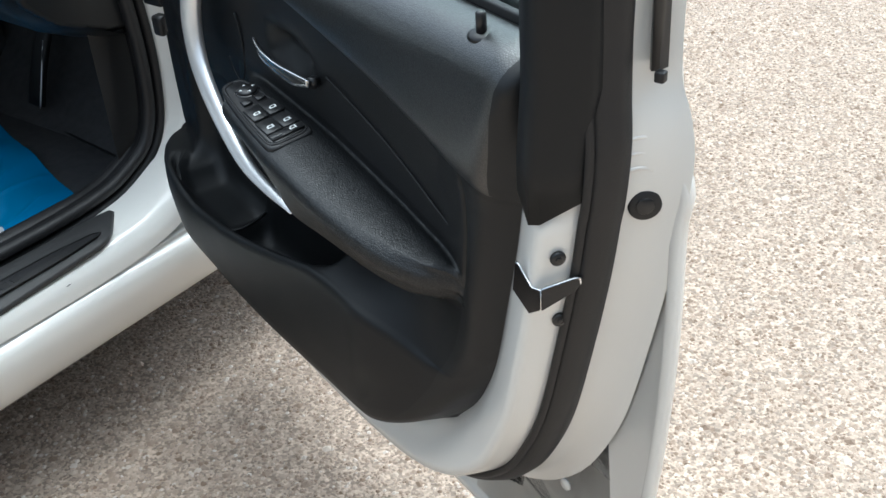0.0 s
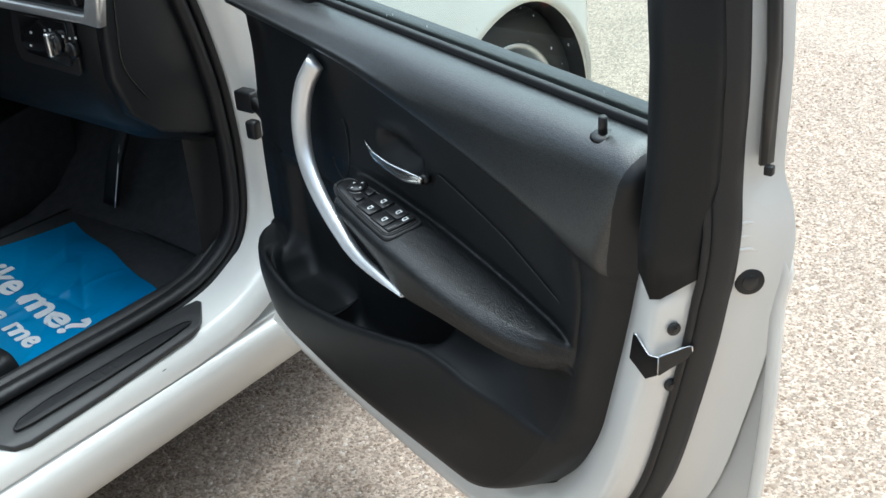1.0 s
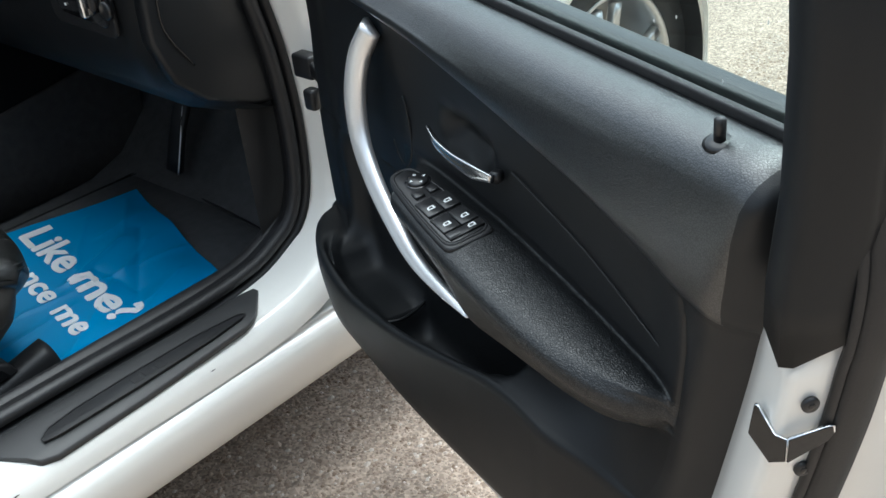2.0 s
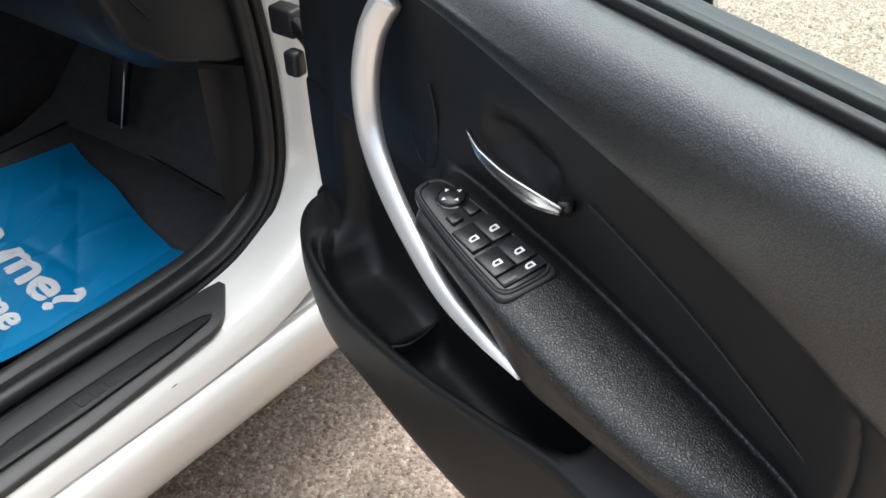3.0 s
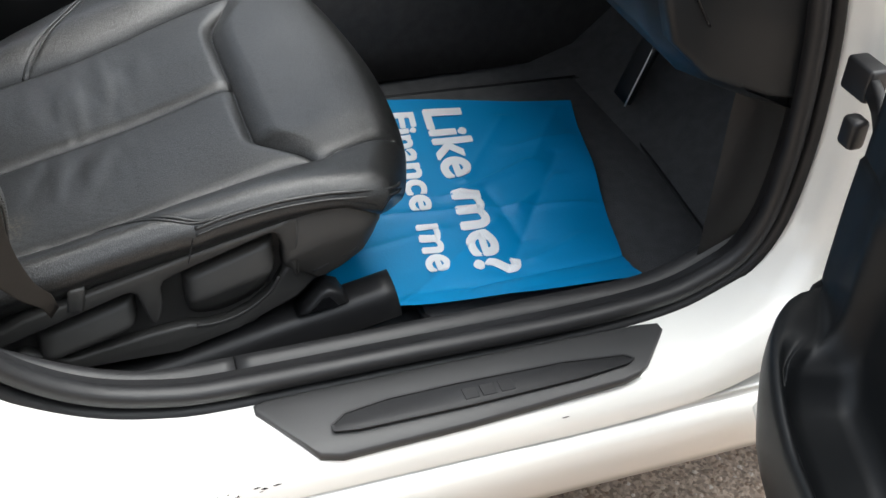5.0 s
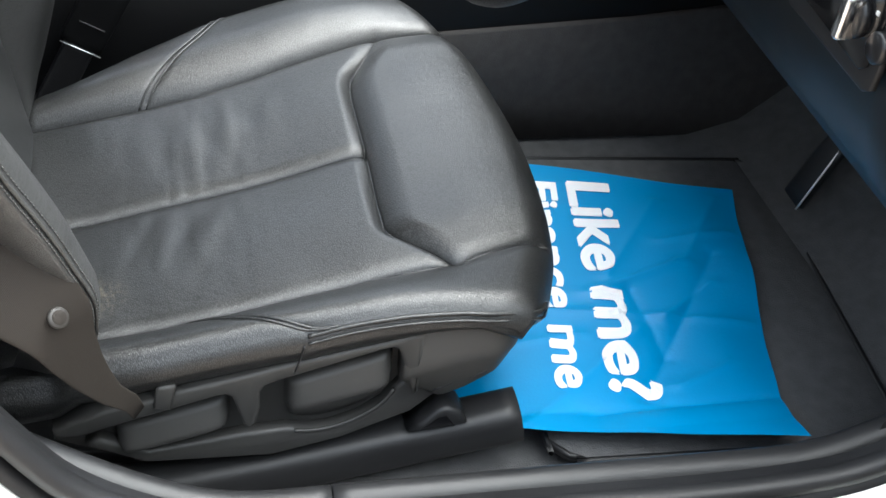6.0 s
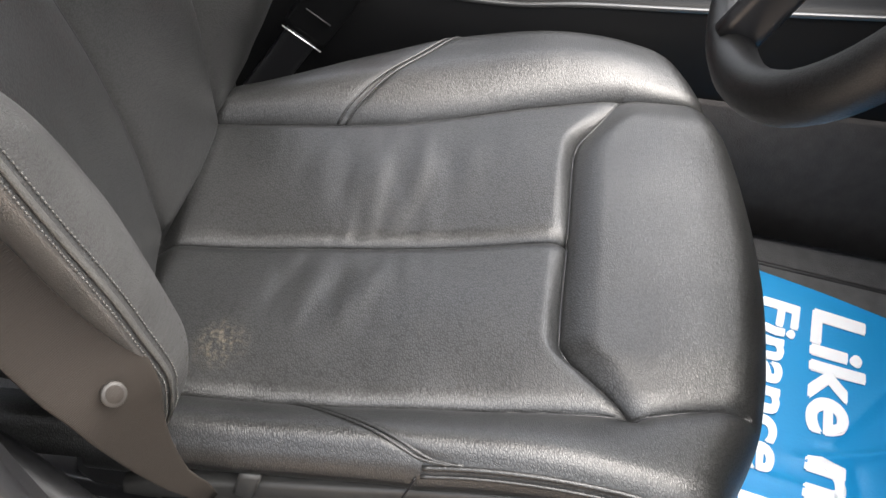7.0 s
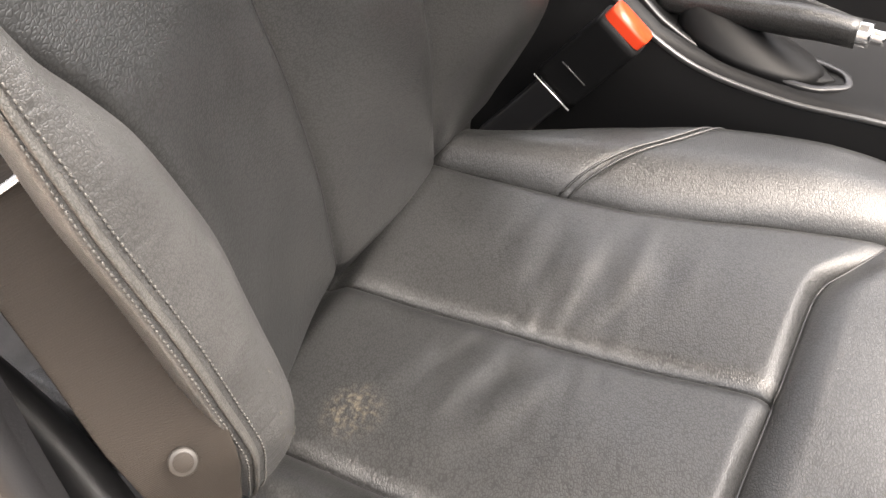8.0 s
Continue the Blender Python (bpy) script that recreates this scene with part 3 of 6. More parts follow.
    wall = [(do - 0.0095 * lip, rim - 0.0005), (do - 0.006 * lip, rim - 0.0008), (do - 0.003 * lip, rim - min(0.004, 0.12 * h)), (do - 0.001 * lip, rim - min(0.011, 0.26 * h)), (do, rim - 0.36 * h), (do, rim - 0.55 * h), (do - 0.001, low + min(0.025, 0.32 * h)), (do - 0.003, low + min(0.010, 0.15 * h)), (do - 0.008, low), (do - 0.018, low - 0.008), (do * 0.4, low - 0.013), (-0.03, low - 0.012)]
    return pad, fold, insert, rest, bay, wall


def handle_scoop(u, z):
    """The bowl behind the door pull, deepest towards its lower rear end."""
    a, b = (u - 0.281) / 0.062, (z - 0.771 + 0.06 * (u - 0.281)) / 0.0235
    r = math.hypot(a, b)
    return 0.017 * soft_step(1.0, 0.45, r)


def build_door_card():
    hi_t, lo_t = sorted(PANEL_END), sorted(PANEL_START)
    f = np.concatenate([np.linspace(0, 0.06, 8, endpoint=False), np.linspace(0.06, 0.40, 80, endpoint=False), np.linspace(0.40, 0.80, 78, endpoint=False), np.linspace(0.80, 0.94, 60, endpoint=False), np.linspace(0.94, 1.0, 22)])
    us = -0.162 + 0.892 * f
    # the profile on a fine ladder of u; each place on the card is then found between its front and rear edge
    ladder = np.linspace(-0.18, 0.76, 620)
    rows = card_profile(0.0)
    table = np.array([[p for group in card_profile(u) for p in group] for u in ladder])
    count = table.shape[1]
    zs_lo, us_lo = zip(*lo_t)
    zs_hi, us_hi = zip(*hi_t)
    cols = []
    for k, u0 in zip(f, us):
        u = np.full(count, u0)
        for _ in range(24):
            at = np.clip((u + 0.18) / 0.94 * 619, 0, 618.999)
            n = at.astype(int)
            w = (at - n)[:, None]
            dz = table[n, np.arange(count)] * (1 - w) + table[n + 1, np.arange(count)] * w
            lo, hi = np.interp(dz[:, 1], zs_lo, us_lo), np.interp(dz[:, 1], zs_hi, us_hi)
            u = 0.5 * u + 0.5 * (lo + (hi - lo) * k)
        col = []
        for n in range(count):
            d, z = dz[n]
            if 0.60 < z < 0.84:
                d -= handle_scoop(u[n], z)
            if 0.585 < z < 0.78:
                d -= 0.0045 * math.exp(-abs(u[n] - lerp(z, GROOVE_U)) / 0.0028) * soft_step(0.625, 0.65, z) * soft_step(0.78, 0.765, z)
            w = 0.056 - 0.030 * soft_step(0.80, 0.90, z)
            d -= (0.028 + 0.012 * soft_step(0.80, 0.88, z)) * soft_step(hi[n] - w, hi[n] + 0.002, u[n]) ** 2
            d -= 0.02 * soft_step(lo[n] + 0.014, lo[n], u[n]) ** 2
            col.append(D(u[n], d, z))
        cols.append(col)
    sizes = np.cumsum([len(g) for g in rows])
    n_pad, n_insert, n_arm = sizes[0] + 1, sizes[2] + 1, sizes[3] + 1
    i_nose = next(i for i, u in enumerate(us) if u > 0.14)
    i_tail = next(i for i, u in enumerate(us) if u > 0.668)
    grid = np.array(cols)
    normals = np.cross(np.gradient(grid, axis=0), np.gradient(grid, axis=1))
    normals /= np.linalg.norm(normals, axis=-1, keepdims=True) + 1e-12
    if normals[40, 60] @ np.array(D(0, 1, 0) - D(0, 0, 0)) < 0:
        normals = -normals

    def piece(name, a, b, i, j, mat, label=""):
        """The stretch of the card between two rows and two columns, with the shading of the whole."""
        h, w = j - i, b - a
        me = bpy.data.meshes.new(name)
        quads = [(k * w + n, k * w + n + 1, (k + 1) * w + n + 1, (k + 1) * w + n) for k in range(h - 1) for n in range(w - 1)]
        me.from_pydata(grid[i:j, a:b].reshape(-1, 3).tolist(), [], quads)
        me.materials.append(mat)
        me.shade_smooth()
        me.normals_split_custom_set_from_vertices(normals[i:j, a:b].reshape(-1, 3).tolist())
        ob = new(name, me)
        ob.parent = door
        if label:
            ob["label"] = label

    last = len(cols)
    i_end = next(i for i, u in enumerate(us) if u > 0.698)
    piece("upper_pad", 0, n_pad, 0, i_end + 1, SOFT, "black soft-grained upper door pad")
    piece("end_band", 0, n_pad, i_end, last, INSERT, "matt black rear edge of the pad")
    piece("insert_panel", n_pad - 1, n_insert, 0, last, INSERT, "smooth black door insert")
    piece("armrest", n_insert - 1, n_arm, i_nose, i_tail + 1, ARMREST, "black leather-grained padded armrest")
    piece("front_trim", n_insert - 1, n_arm, 0, i_nose + 1, INSERT)
    piece("rear_trim", n_insert - 1, len(cols[0]), i_tail, last, INSERT)
    piece("door_pocket", n_arm - 1, len(cols[0]), 0, i_tail + 1, LOWER, "black plastic door bin and lower panel")
    # fine stitched line along the insert, and a faint speaker ring by the grab handle
    side = D(0, 1, 0) - D(0, 0, 0)
    part("insert_seam", sweep([D(u, -0.0035, z) for u, z in ((0.37, 0.770), (0.43, 0.755), (0.495, 0.736), (0.56, 0.709), (0.612, 0.686))], circle(0.0009, 6), up=side, n=30), PLASTIC, door)
    ring = [D(0.128 + 0.026 * math.cos(a), -0.003, 0.735 + 0.052 * math.sin(a)) for a in np.linspace(-2.6, 0.9, 24)]
    part("tweeter_ring", sweep(ring, circle(0.0013, 6), up=side, n=40), INSERT, door)
    part("bottle_lip", sweep([D(0.108, 0.050, 0.470), D(0.118, 0.030, 0.4705), D(0.116, 0.008, 0.472), D(0.108, -0.014, 0.475)], circle(0.0022, 8), n=20), LOWER, door)


build_door_card()


def build_grab_handle():
    pts = [(0.101, 0.008, 0.848), (0.083, 0.020, 0.812), (0.080, 0.030, 0.763), (0.094, 0.036, 0.714), (0.132, 0.042, 0.678), (0.190, 0.049, 0.650), (0.249, 0.055, 0.633), (0.306, 0.057, 0.628), (0.360, 0.052, 0.621)]
    # two faces that meet in a firm crease; broad at the top, a thin line under the armrest
    sec = [(-0.023, -0.012), (-0.0228, -0.004), (-0.0205, 0.0015), (-0.008, 0.0085), (-0.001, 0.0120), (0.002, 0.0128), (0.005, 0.0120), (0.0105, 0.0085), (0.0195, 0.0005), (0.0225, -0.004), (0.023, -0.012)]
    wide = lambda f: (lerp(f, [(0, 0.66), (0.12, 0.76), (0.45, 0.60), (0.7, 0.44), (0.9, 0.26), (1, 0.12)]), lerp(f, [(0, 0.7), (0.2, 0.8), (0.7, 0.65), (1, 0.4)]))
    part("grab_handle", sweep([D(*p) for p in pts], sec, up=D(0, 1, 0) - D(0, 0, 0), n=70, scale=wide), SATIN, door, "curved satin silver grab handle")


build_grab_handle()


def build_inner_handle():
    """A blade that widens to the rear: a bright upper edge over a broad lower face."""
    top = [(0.2335, 0.0150, 0.7775), (0.2475, 0.0160, 0.7715), (0.2634, 0.0165, 0.7690), (0.2903, 0.0160, 0.7660), (0.3261, 0.0130, 0.7655), (0.3530, 0.0085, 0.7640)]
    low = [(0.2340, 0.0155, 0.7765), (0.2455, 0.0185, 0.7695), (0.2600, 0.0205, 0.7620), (0.2860, 0.0205, 0.7565), (0.3240, 0.0175, 0.7520), (0.3520, 0.0112, 0.7560)]
    rings = []
    for p, q in zip(smooth_path(top, 40), smooth_path(low, 40)):
        w = np.linalg.norm(p - q)
        t = min(0.0022, 0.3 * w)
        n = np.array((0, 1.0, 0.45))
        n /= np.linalg.norm(n)
        rings.append([D(*(p + (q - p) * a + n * b)) for a, b in ((0.0, -0.004), (-0.03, 0.0), (0.02, t), (0.14, t * 1.25), (0.22, t * 0.9), (0.6, t * 0.45), (0.95, 0.0), (1.0, -0.0015), (0.9, -0.004))])
    part("door_handle", loft(rings), CHROME, door, "chrome inner door pull")
    part("handle_pivot", sweep([D(0.344, -0.004, 0.757), D(0.352, 0.006, 0.7595)], squircle(0.012, 0.012), n=6), SMOOTH_BLACK, door)


build_inner_handle()


def build_switch_panel():
    """The window switches on the front of the armrest; u and d give a place on its sloping face."""
    L = lambda u, d, h: D(u + 0.06 * h, d + 0.12 * h, 0.7118 - 0.06 * (u - 0.23) - 0.12 * (d - 0.03) + h)
    rim = [(0.193, 0.034), (0.195, 0.026), (0.202, 0.0205), (0.215, 0.0175), (0.25, 0.0150), (0.30, 0.0130), (0.345, 0.0115), (0.3545, 0.0135), (0.3585, 0.020), (0.3590, 0.040), (0.3580, 0.058), (0.3545, 0.0645), (0.346, 0.0670), (0.30, 0.0645), (0.25, 0.0595), (0.215, 0.0545), (0.200, 0.0500), (0.1945, 0.0430)]
    loop = [tuple(p) for p in smooth_path(rim + [rim[0]], 60)][:-1]
    cu, cd = 0.277, 0.0388
    scaled = lambda a, b: [(cu + (u - cu) * a, cd + (d - cd) * b) for u, d in loop]
    panel = part("switch_panel", slab(loop, lambda u, d, h: L(u, d, h - 0.006), 0.0085, 0.0030, 3), PLASTIC, door, "black switch panel of the windows and mirrors")
    ring = [L(u, d, 0.0024) for u, d in scaled(0.925, 0.84)]
    part("panel_rim", sweep(ring + [ring[0]], circle(0.0016, 8), n=120), PLASTIC, panel)
    part("panel_face", slab(scaled(0.895, 0.77), lambda u, d, h: L(u, d, 0.0012 + h), 0.0022, 0.0006), SMOOTH_BLACK, panel)
    up = (L(0.27, 0.03, 1) - L(0.27, 0.03, 0))
    part("joystick_well", disc(L(0.2305, 0.0305, 0.0032), up, 0.0145, 0.0008, 28, 0.0003), GLOSS, panel)
    part("mirror_joystick", disc(L(0.2305, 0.0305, 0.0036), up, 0.0120, 0.0036, 28, 0.0016), SMOOTH_BLACK, panel, "round mirror joystick")
    for a, b, q in ((0.2225, 0.0305, math.pi), (0.2385, 0.0305, 0.0), (0.2305, 0.0225, -math.pi / 2), (0.2305, 0.0385, math.pi / 2)):
        pts = [(a + x * math.cos(q) - y * math.sin(q), b + x * math.sin(q) + y * math.cos(q)) for x, y in ((0.0024, 0.0), (-0.0012, 0.0020), (-0.0012, -0.0020))]
        part("arrow_mark", slab(pts, lambda x, y, h: L(x, y, 0.0073 + h), 0.0003, 0), MARK, panel, smooth=False)
    for a, b in ((0.2547, 0.0434), (0.2547, 0.0264)):
        key = [(a - 0.0055, b - 0.0055), (a + 0.0055, b - 0.0055), (a + 0.0055, b + 0.0055), (a - 0.0055, b + 0.0055)]
        part("small_key", slab(key, lambda x, y, h: L(x, y, 0.003 + h), 0.0034, 0.0012), SMOOTH_BLACK, panel)
    # four window rockers and the blind key, each with its pale marking
    for a, b, w, v in ((0.2835, 0.0458, 0.031, 0.0185), (0.2835, 0.0262, 0.031, 0.0185), (0.3185, 0.0470, 0.029, 0.0195), (0.3185, 0.0262, 0.029, 0.0195), (0.3405, 0.0370, 0.012, 0.0400)):
        key = [(a - w / 2, b - v / 2), (a + w / 2, b - v / 2), (a + w / 2, b + v / 2), (a - w / 2, b + v / 2)]
        tilt = lambda x, y, h, a=a: L(x, y, 0.0025 + h * (1 + 16.0 * max(0.0, x - a)))
        switch = part("window_switch", slab(key, tilt, 0.0032, 0.0010), SMOOTH_BLACK, panel, "black window switch with a pale window mark")
        ma, mb = (a + 0.0035, b) if w > 0.02 else (a, b - 0.0080)
        ht = 0.0061 + 0.0032 * 16 * max(0.0, ma - a)
        mark = [(ma - 0.0030, mb - 0.0042), (ma + 0.0028, mb - 0.0042), (ma + 0.0028, mb + 0.0042), (ma - 0.0008, mb + 0.0042), (ma - 0.0030, mb + 0.0018)]
        part("window_mark", slab(mark, lambda x, y, h: L(x, y, ht + h), 0.0004, 0), MARK, panel, smooth=False)
        inside = [(ma + (x - ma) * 0.45, mb + (y - mb) * 0.5) for x, y in mark]
        part("window_mark", slab(inside, lambda x, y, h: L(x, y, ht + 0.0003 + h), 0.0003, 0), SMOOTH_BLACK, panel, smooth=False)
    bar = [(0.3425, 0.044), (0.3455, 0.044), (0.3455, 0.056), (0.3425, 0.056)]
    part("blind_mark", slab(bar, lambda x, y, h: L(x, y, 0.0066 + h), 0.0003, 0), DULL, panel, smooth=False)


build_switch_panel()


def build_lock_pin():
    part("lock_pin", disc(D(0.646, -0.014, 0.9005), (0, 0, 1), 0.0046, 0.0205, 20, 0.0018), SMOOTH_BLACK, door, "black lock pin")
    part("pin_collar", disc(D(0.646, -0.014, 0.9005), (0.05, -0.25, 1), 0.0125, 0.003, 28, 0.0013, 0.0100), SMOOTH_BLACK, door)


build_lock_pin()


def edge_frame(table, n):
    """Points along the rim of the door and outward directions in its plane."""
    path = smooth_path(table, n)
    tang = np.gradient(path, axis=0)
    out = []
    for (u, z), (tu, tz) in zip(path, tang):
        k = math.hypot(tu, tz)
        out.append((u, z, -tz / k, tu / k))
    return out


RIM = [(0.690, 1.35), (0.703, 1.18), (0.7165, 1.0), (0.7165, 0.93), (0.7175, 0.88), (0.7195, 0.845), (0.7160, 0.806), (0.712, 0.787), (0.702, 0.729), (0.684, 0.65), (0.660, 0.56), (0.634, 0.50), (0.606, 0.455), (0.565, 0.415), (0.51, 0.385), (0.42, 0.365), (0.25, 0.355), (0.0, 0.355), (-0.15, 0.37)]


def rim_rings(section, n=190, table=RIM):
    return [[D(u + ou * o, d, z + oz * o) for o, d in section(u, z)] for u, z, ou, oz in edge_frame(table, n)]


def build_door_shell():
    # the painted shut face: a chamfer, an edge, and the face in which the latch sits
    sec = [(-0.03, -0.03), (0.0, -0.004), (0.012, 0.004), (0.036, 0.013), (0.0445, 0.0145), (0.0485, 0.010), (0.058, -0.023), (0.065, -0.045), (0.072, -0.062), (0.080, -0.075), (0.090, -0.084), (0.10, -0.088)]
    part("shut_face", loft(rim_rings(lambda u, z: [(o if o < 0.06 else 0.058 + (o - 0.058) * (1 - 0.42 * soft_step(0.83, 0.90, z)), d - (0.022 * soft_step(0.788, 0.803, z) if o < 0.057 else 0)) for o, d in sec]), closed=False), PAINT, door, "white painted latch face")
    # outer skin with its folded hem
    skin = [(0.792, 1.35), (0.792, 0.90), (0.798, 0.862), (0.805, 0.850), (0.803, 0.835), (0.807, 0.82), (0.815, 0.80), (0.815, 0.785), (0.810, 0.757), (0.810, 0.65), (0.805, 0.55), (0.795, 0.45), (0.78, 0.35), (0.765, 0.25), (0.735, 0.205), (0.68, 0.19), (-0.17, 0.19)]
    hem = lambda u, z: [(-0.30, -0.092), (-0.10, -0.092), (-0.016, -0.092), (-0.012, -0.088), (-0.010, -0.0855), (-0.001, -0.0855), (0.001, -0.088), (0.0005, -0.094), (-0.002, -0.098), (-0.05, -0.112), (-0.30, -0.13)]
    part("outer_skin", loft(rim_rings(hem, 120, skin[1:]), closed=False), PAINT, door, "white painted outer door skin with a folded edge")
    plate = [(-0.16, 0.20), (0.66, 0.20), (0.72, 0.27), (0.74, 0.45), (0.74, 0.88), (-0.13, 0.88)]
    part("inner_skin", slab(plate, lambda a, b, h: D(a, -0.125 + h, b), 0.032, 0.004), PAINT, door)
    # rubber seal along the shut face
    seal = lambda u, z: [(a, b) for a, b in ((0.0590, -0.022), (0.063, -0.0175), (0.069, -0.022), (0.0745, -0.034), (0.0745, -0.045), (0.069, -0.051), (0.063, -0.046))]
    part("door_rubber", loft(rim_rings(seal)), RUBBER, door, "black rubber seal on the latch face")
    groove = lambda u, z: [(0.0590 + a, -0.018 + b) for a, b in ((-0.003, 0.003), (0.001, 0.006), (0.005, 0.001), (0.003, -0.005))]
    part("rubber_lip", loft(rim_rings(groove)), RUBBER, door)
    # latch: a chromed mouth with a dark throat, two screws, a grommet
    N2 = (D(0.947, 0.32, 0) - D(0, 0, 0))
    left = [(0.7235, 0.730), (0.719, 0.700), (0.742, 0.687), (0.7575, 0.699), (0.7575, 0.7195), (0.745, 0.716), (0.731, 0.727), (0.727, 0.731)]
    right = [(0.0, 0.700), (0.031, 0.713), (0.036, 0.719), (0.035, 0.725), (0.030, 0.726), (0.0, 0.7215)]
    on_left = lambda a, b, h: D(a, 0.0135 + h, b)
    on_right = lambda a, b, h: D(0.7570 + a * 0.30 + h * 0.947, 0.0150 - a * 0.95 + h * 0.32, b)
    latch = part("latch", slab(left, on_left, 0.0025, 0.001), CHROME, door, "chrome door latch with a dark mouth")
    part("latch_plate", slab(right, on_right, 0.0025, 0.001), CHROME, latch)
    shrink = lambda poly, cx, cy, k: [(cx + (x - cx) * k, cy + (y - cy) * k) for x, y in poly]
    part("latch_mouth", slab(shrink(left, 0.7575, 0.724, 0.955), lambda a, b, h: on_left(a, b, 0.0024 + h), 0.001, 0), GLOSS, latch, smooth=False)
    part("latch_mouth", slab(shrink(right, -0.003, 0.7145, 0.945), lambda a, b, h: on_right(a, b, 0.0024 + h), 0.001, 0), GLOSS, latch, smooth=False)
    for p in ((0.7605, 0.0, 0.747), (0.7475, -0.012, 0.672)):
        s = part("screw", disc(D(*p), N2, 0.0068, 0.0035, 18, 0.0015), SMOOTH_BLACK, door, "black latch screw")
        part("socket", disc(D(*p) + N2.normalized() * 0.0035, N2, 0.003, 0.0006, 6, 0.0002), GLOSS, s)
    N3 = (D(0.85, 0.52, 0) - D(0, 0, 0)).normalized()
    seat_at = D(0.7880, -0.067, 0.785)
    g = part("grommet", disc(seat_at, N3, 0.0140, 0.0032, 28, 0.0015), RUBBER, door, "black rubber grommet")
    part("grommet_cup", disc(seat_at + N3 * 0.0032, N3, 0.0075, 0.001, 24, 0.0005), SMOOTH_BLACK, g)
    for k in range(3):
        z = 0.820 + 0.0135 * k
        part("pressed_rib", sweep([D(0.7835, -0.0465, z), D(0.7885, -0.0600, z + 0.001), D(0.7935, -0.0690, z - 0.002)], circle(0.0022, 8), n=10, scale=lambda f: (0.3 + 0.7 * math.sin(math.pi * min(1.0, f + 0.15)), 1.0)), PAINT, door)
    part("drain_plug", disc(D(0.66, -0.092, 0.355), D(0, 1, 0) - D(0, 0, 0), 0.008, 0.003, 18, 0.001), PAINT, door)


build_door_shell()


def build_window():
    # black trim of the rear window post, its white outer frame and the black finisher strip
    post = [(0.722, 0.002), (0.732, 0.012), (0.757, 0.0205), (0.766, 0.016), (0.783, -0.012), (0.786, -0.022), (0.735, -0.045)]
    rows = []
    for z, lean in ((0.781, 0.0), (0.83, 0.0), (0.9, 0.0), (1.0, 0.0), (1.35, -0.03)):
        rows.append([D(u + lean + (0 if z > 0.85 else -0.008), d, z + (0.026 * ((u - 0.757) / 0.03) ** 2 if z < 0.79 else 0)) for u, d in post])
    part("window_post", loft(rows), LOWER, door, "black plastic trim of the window post")
    strip = [(0.792, -0.062), (0.796, -0.060), (0.799, -0.065), (0.798, -0.075), (0.792, -0.077)]
    part("finisher_strip", loft([[D(u + lean, d, z) for u, d in strip] for z, lean in ((0.905, 0.0), (1.0, 0.0), (1.35, -0.03))]), SMOOTH_BLACK, door, "black window finisher")
    part("strip_cap", block((-0.004, -0.004, -0.005), (0.004, 0.004, 0.004), 0.0015), RUBBER, door, m=Matrix.Translation(D(0.806, -0.060, 0.905)))
    # belt seals on both sides of the glass
    for d, r in ((-0.046, 0.0045), (-0.066, 0.005)):
        part("belt_seal", sweep([D(-0.12, d, 0.906), D(0.3, d, 0.908), D(0.735, d, 0.908)], squircle(2 * r, 2.6 * r), n=20), RUBBER, door, "black belt line seal")
    part("belt_trim", sweep([D(-0.12, -0.082, 0.902), D(0.3, -0.082, 0.904), D(0.735, -0.082, 0.904)], squircle(0.022, 0.014), n=20), SMOOTH_BLACK, door)
    pane = slab([(-0.11, 0.86), (0.738, 0.86), (0.72, 1.34), (0.30, 1.34), (-0.11, 1.0)], lambda a, b, h: D(a, -0.058 + h, b), 0.004, 0)
    ob = part("window_pane", pane, glass, door, "clear tinted side window with rain specks", smooth=False)
    ob.visible_shadow = False
    # mirror base corner at the front of the belt line
    part("mirror_triangle", slab([(-0.12, 0.90), (0.045, 0.90), (-0.02, 1.0), (-0.12, 1.05)], lambda a, b, h: D(a, -0.055 + h, b), 0.03, 0.006), PLASTIC, door)
    # dried specks on the glass
    rnd = random.Random(3)
    bm = bmesh.new()
    for _ in range(110):
        u, z, r = rnd.uniform(0.1, 0.73), rnd.uniform(0.915, 1.12), rnd.uniform(0.0004, 0.0013)
        q = [D(u + r * math.cos(a) * 0.7, -0.0535, z + r * 1.5 * math.sin(a)) for a in (0, 1.05, 2.1, 3.14, 4.2, 5.2)]
        bm.faces.new([bm.verts.new(p) for p in q])
    tagged(part("rain_specks", bm, MARK, door, smooth=False), kind="stuff")


build_window()

# ---- driver's seat ----
SEAT_X = -0.475


def bunched(lo, hi, n, k=0.75, endpoint=False):
    """Steps from lo to hi that crowd at both ends."""
    t = np.linspace(0, 1, n, endpoint=endpoint)
    return lo + (hi - lo) * (t - k * np.sin(2 * math.pi * t) / (2 * math.pi))


def centre_height(y):
    return glide(y, [(-0.1, 0.395), (0.0, 0.404), (0.08, 0.419), (0.20, 0.440), (0.33, 0.466), (0.45, 0.490), (0.52, 0.500), (0.57, 0.500), (0.62, 0.492)])


def seam_dist(x, y, line):
    best = 9.0
    for (ax, ay), (bx, by) in zip(line, line[1:]):
        t = max(0.0, min(1.0, ((x - ax) * (bx - ax) + (y - ay) * (by - ay)) / ((bx - ax) ** 2 + (by - ay) ** 2)))
        best = min(best, math.hypot(x - ax - t * (bx - ax), y - ay - t * (by - ay)))
    return best


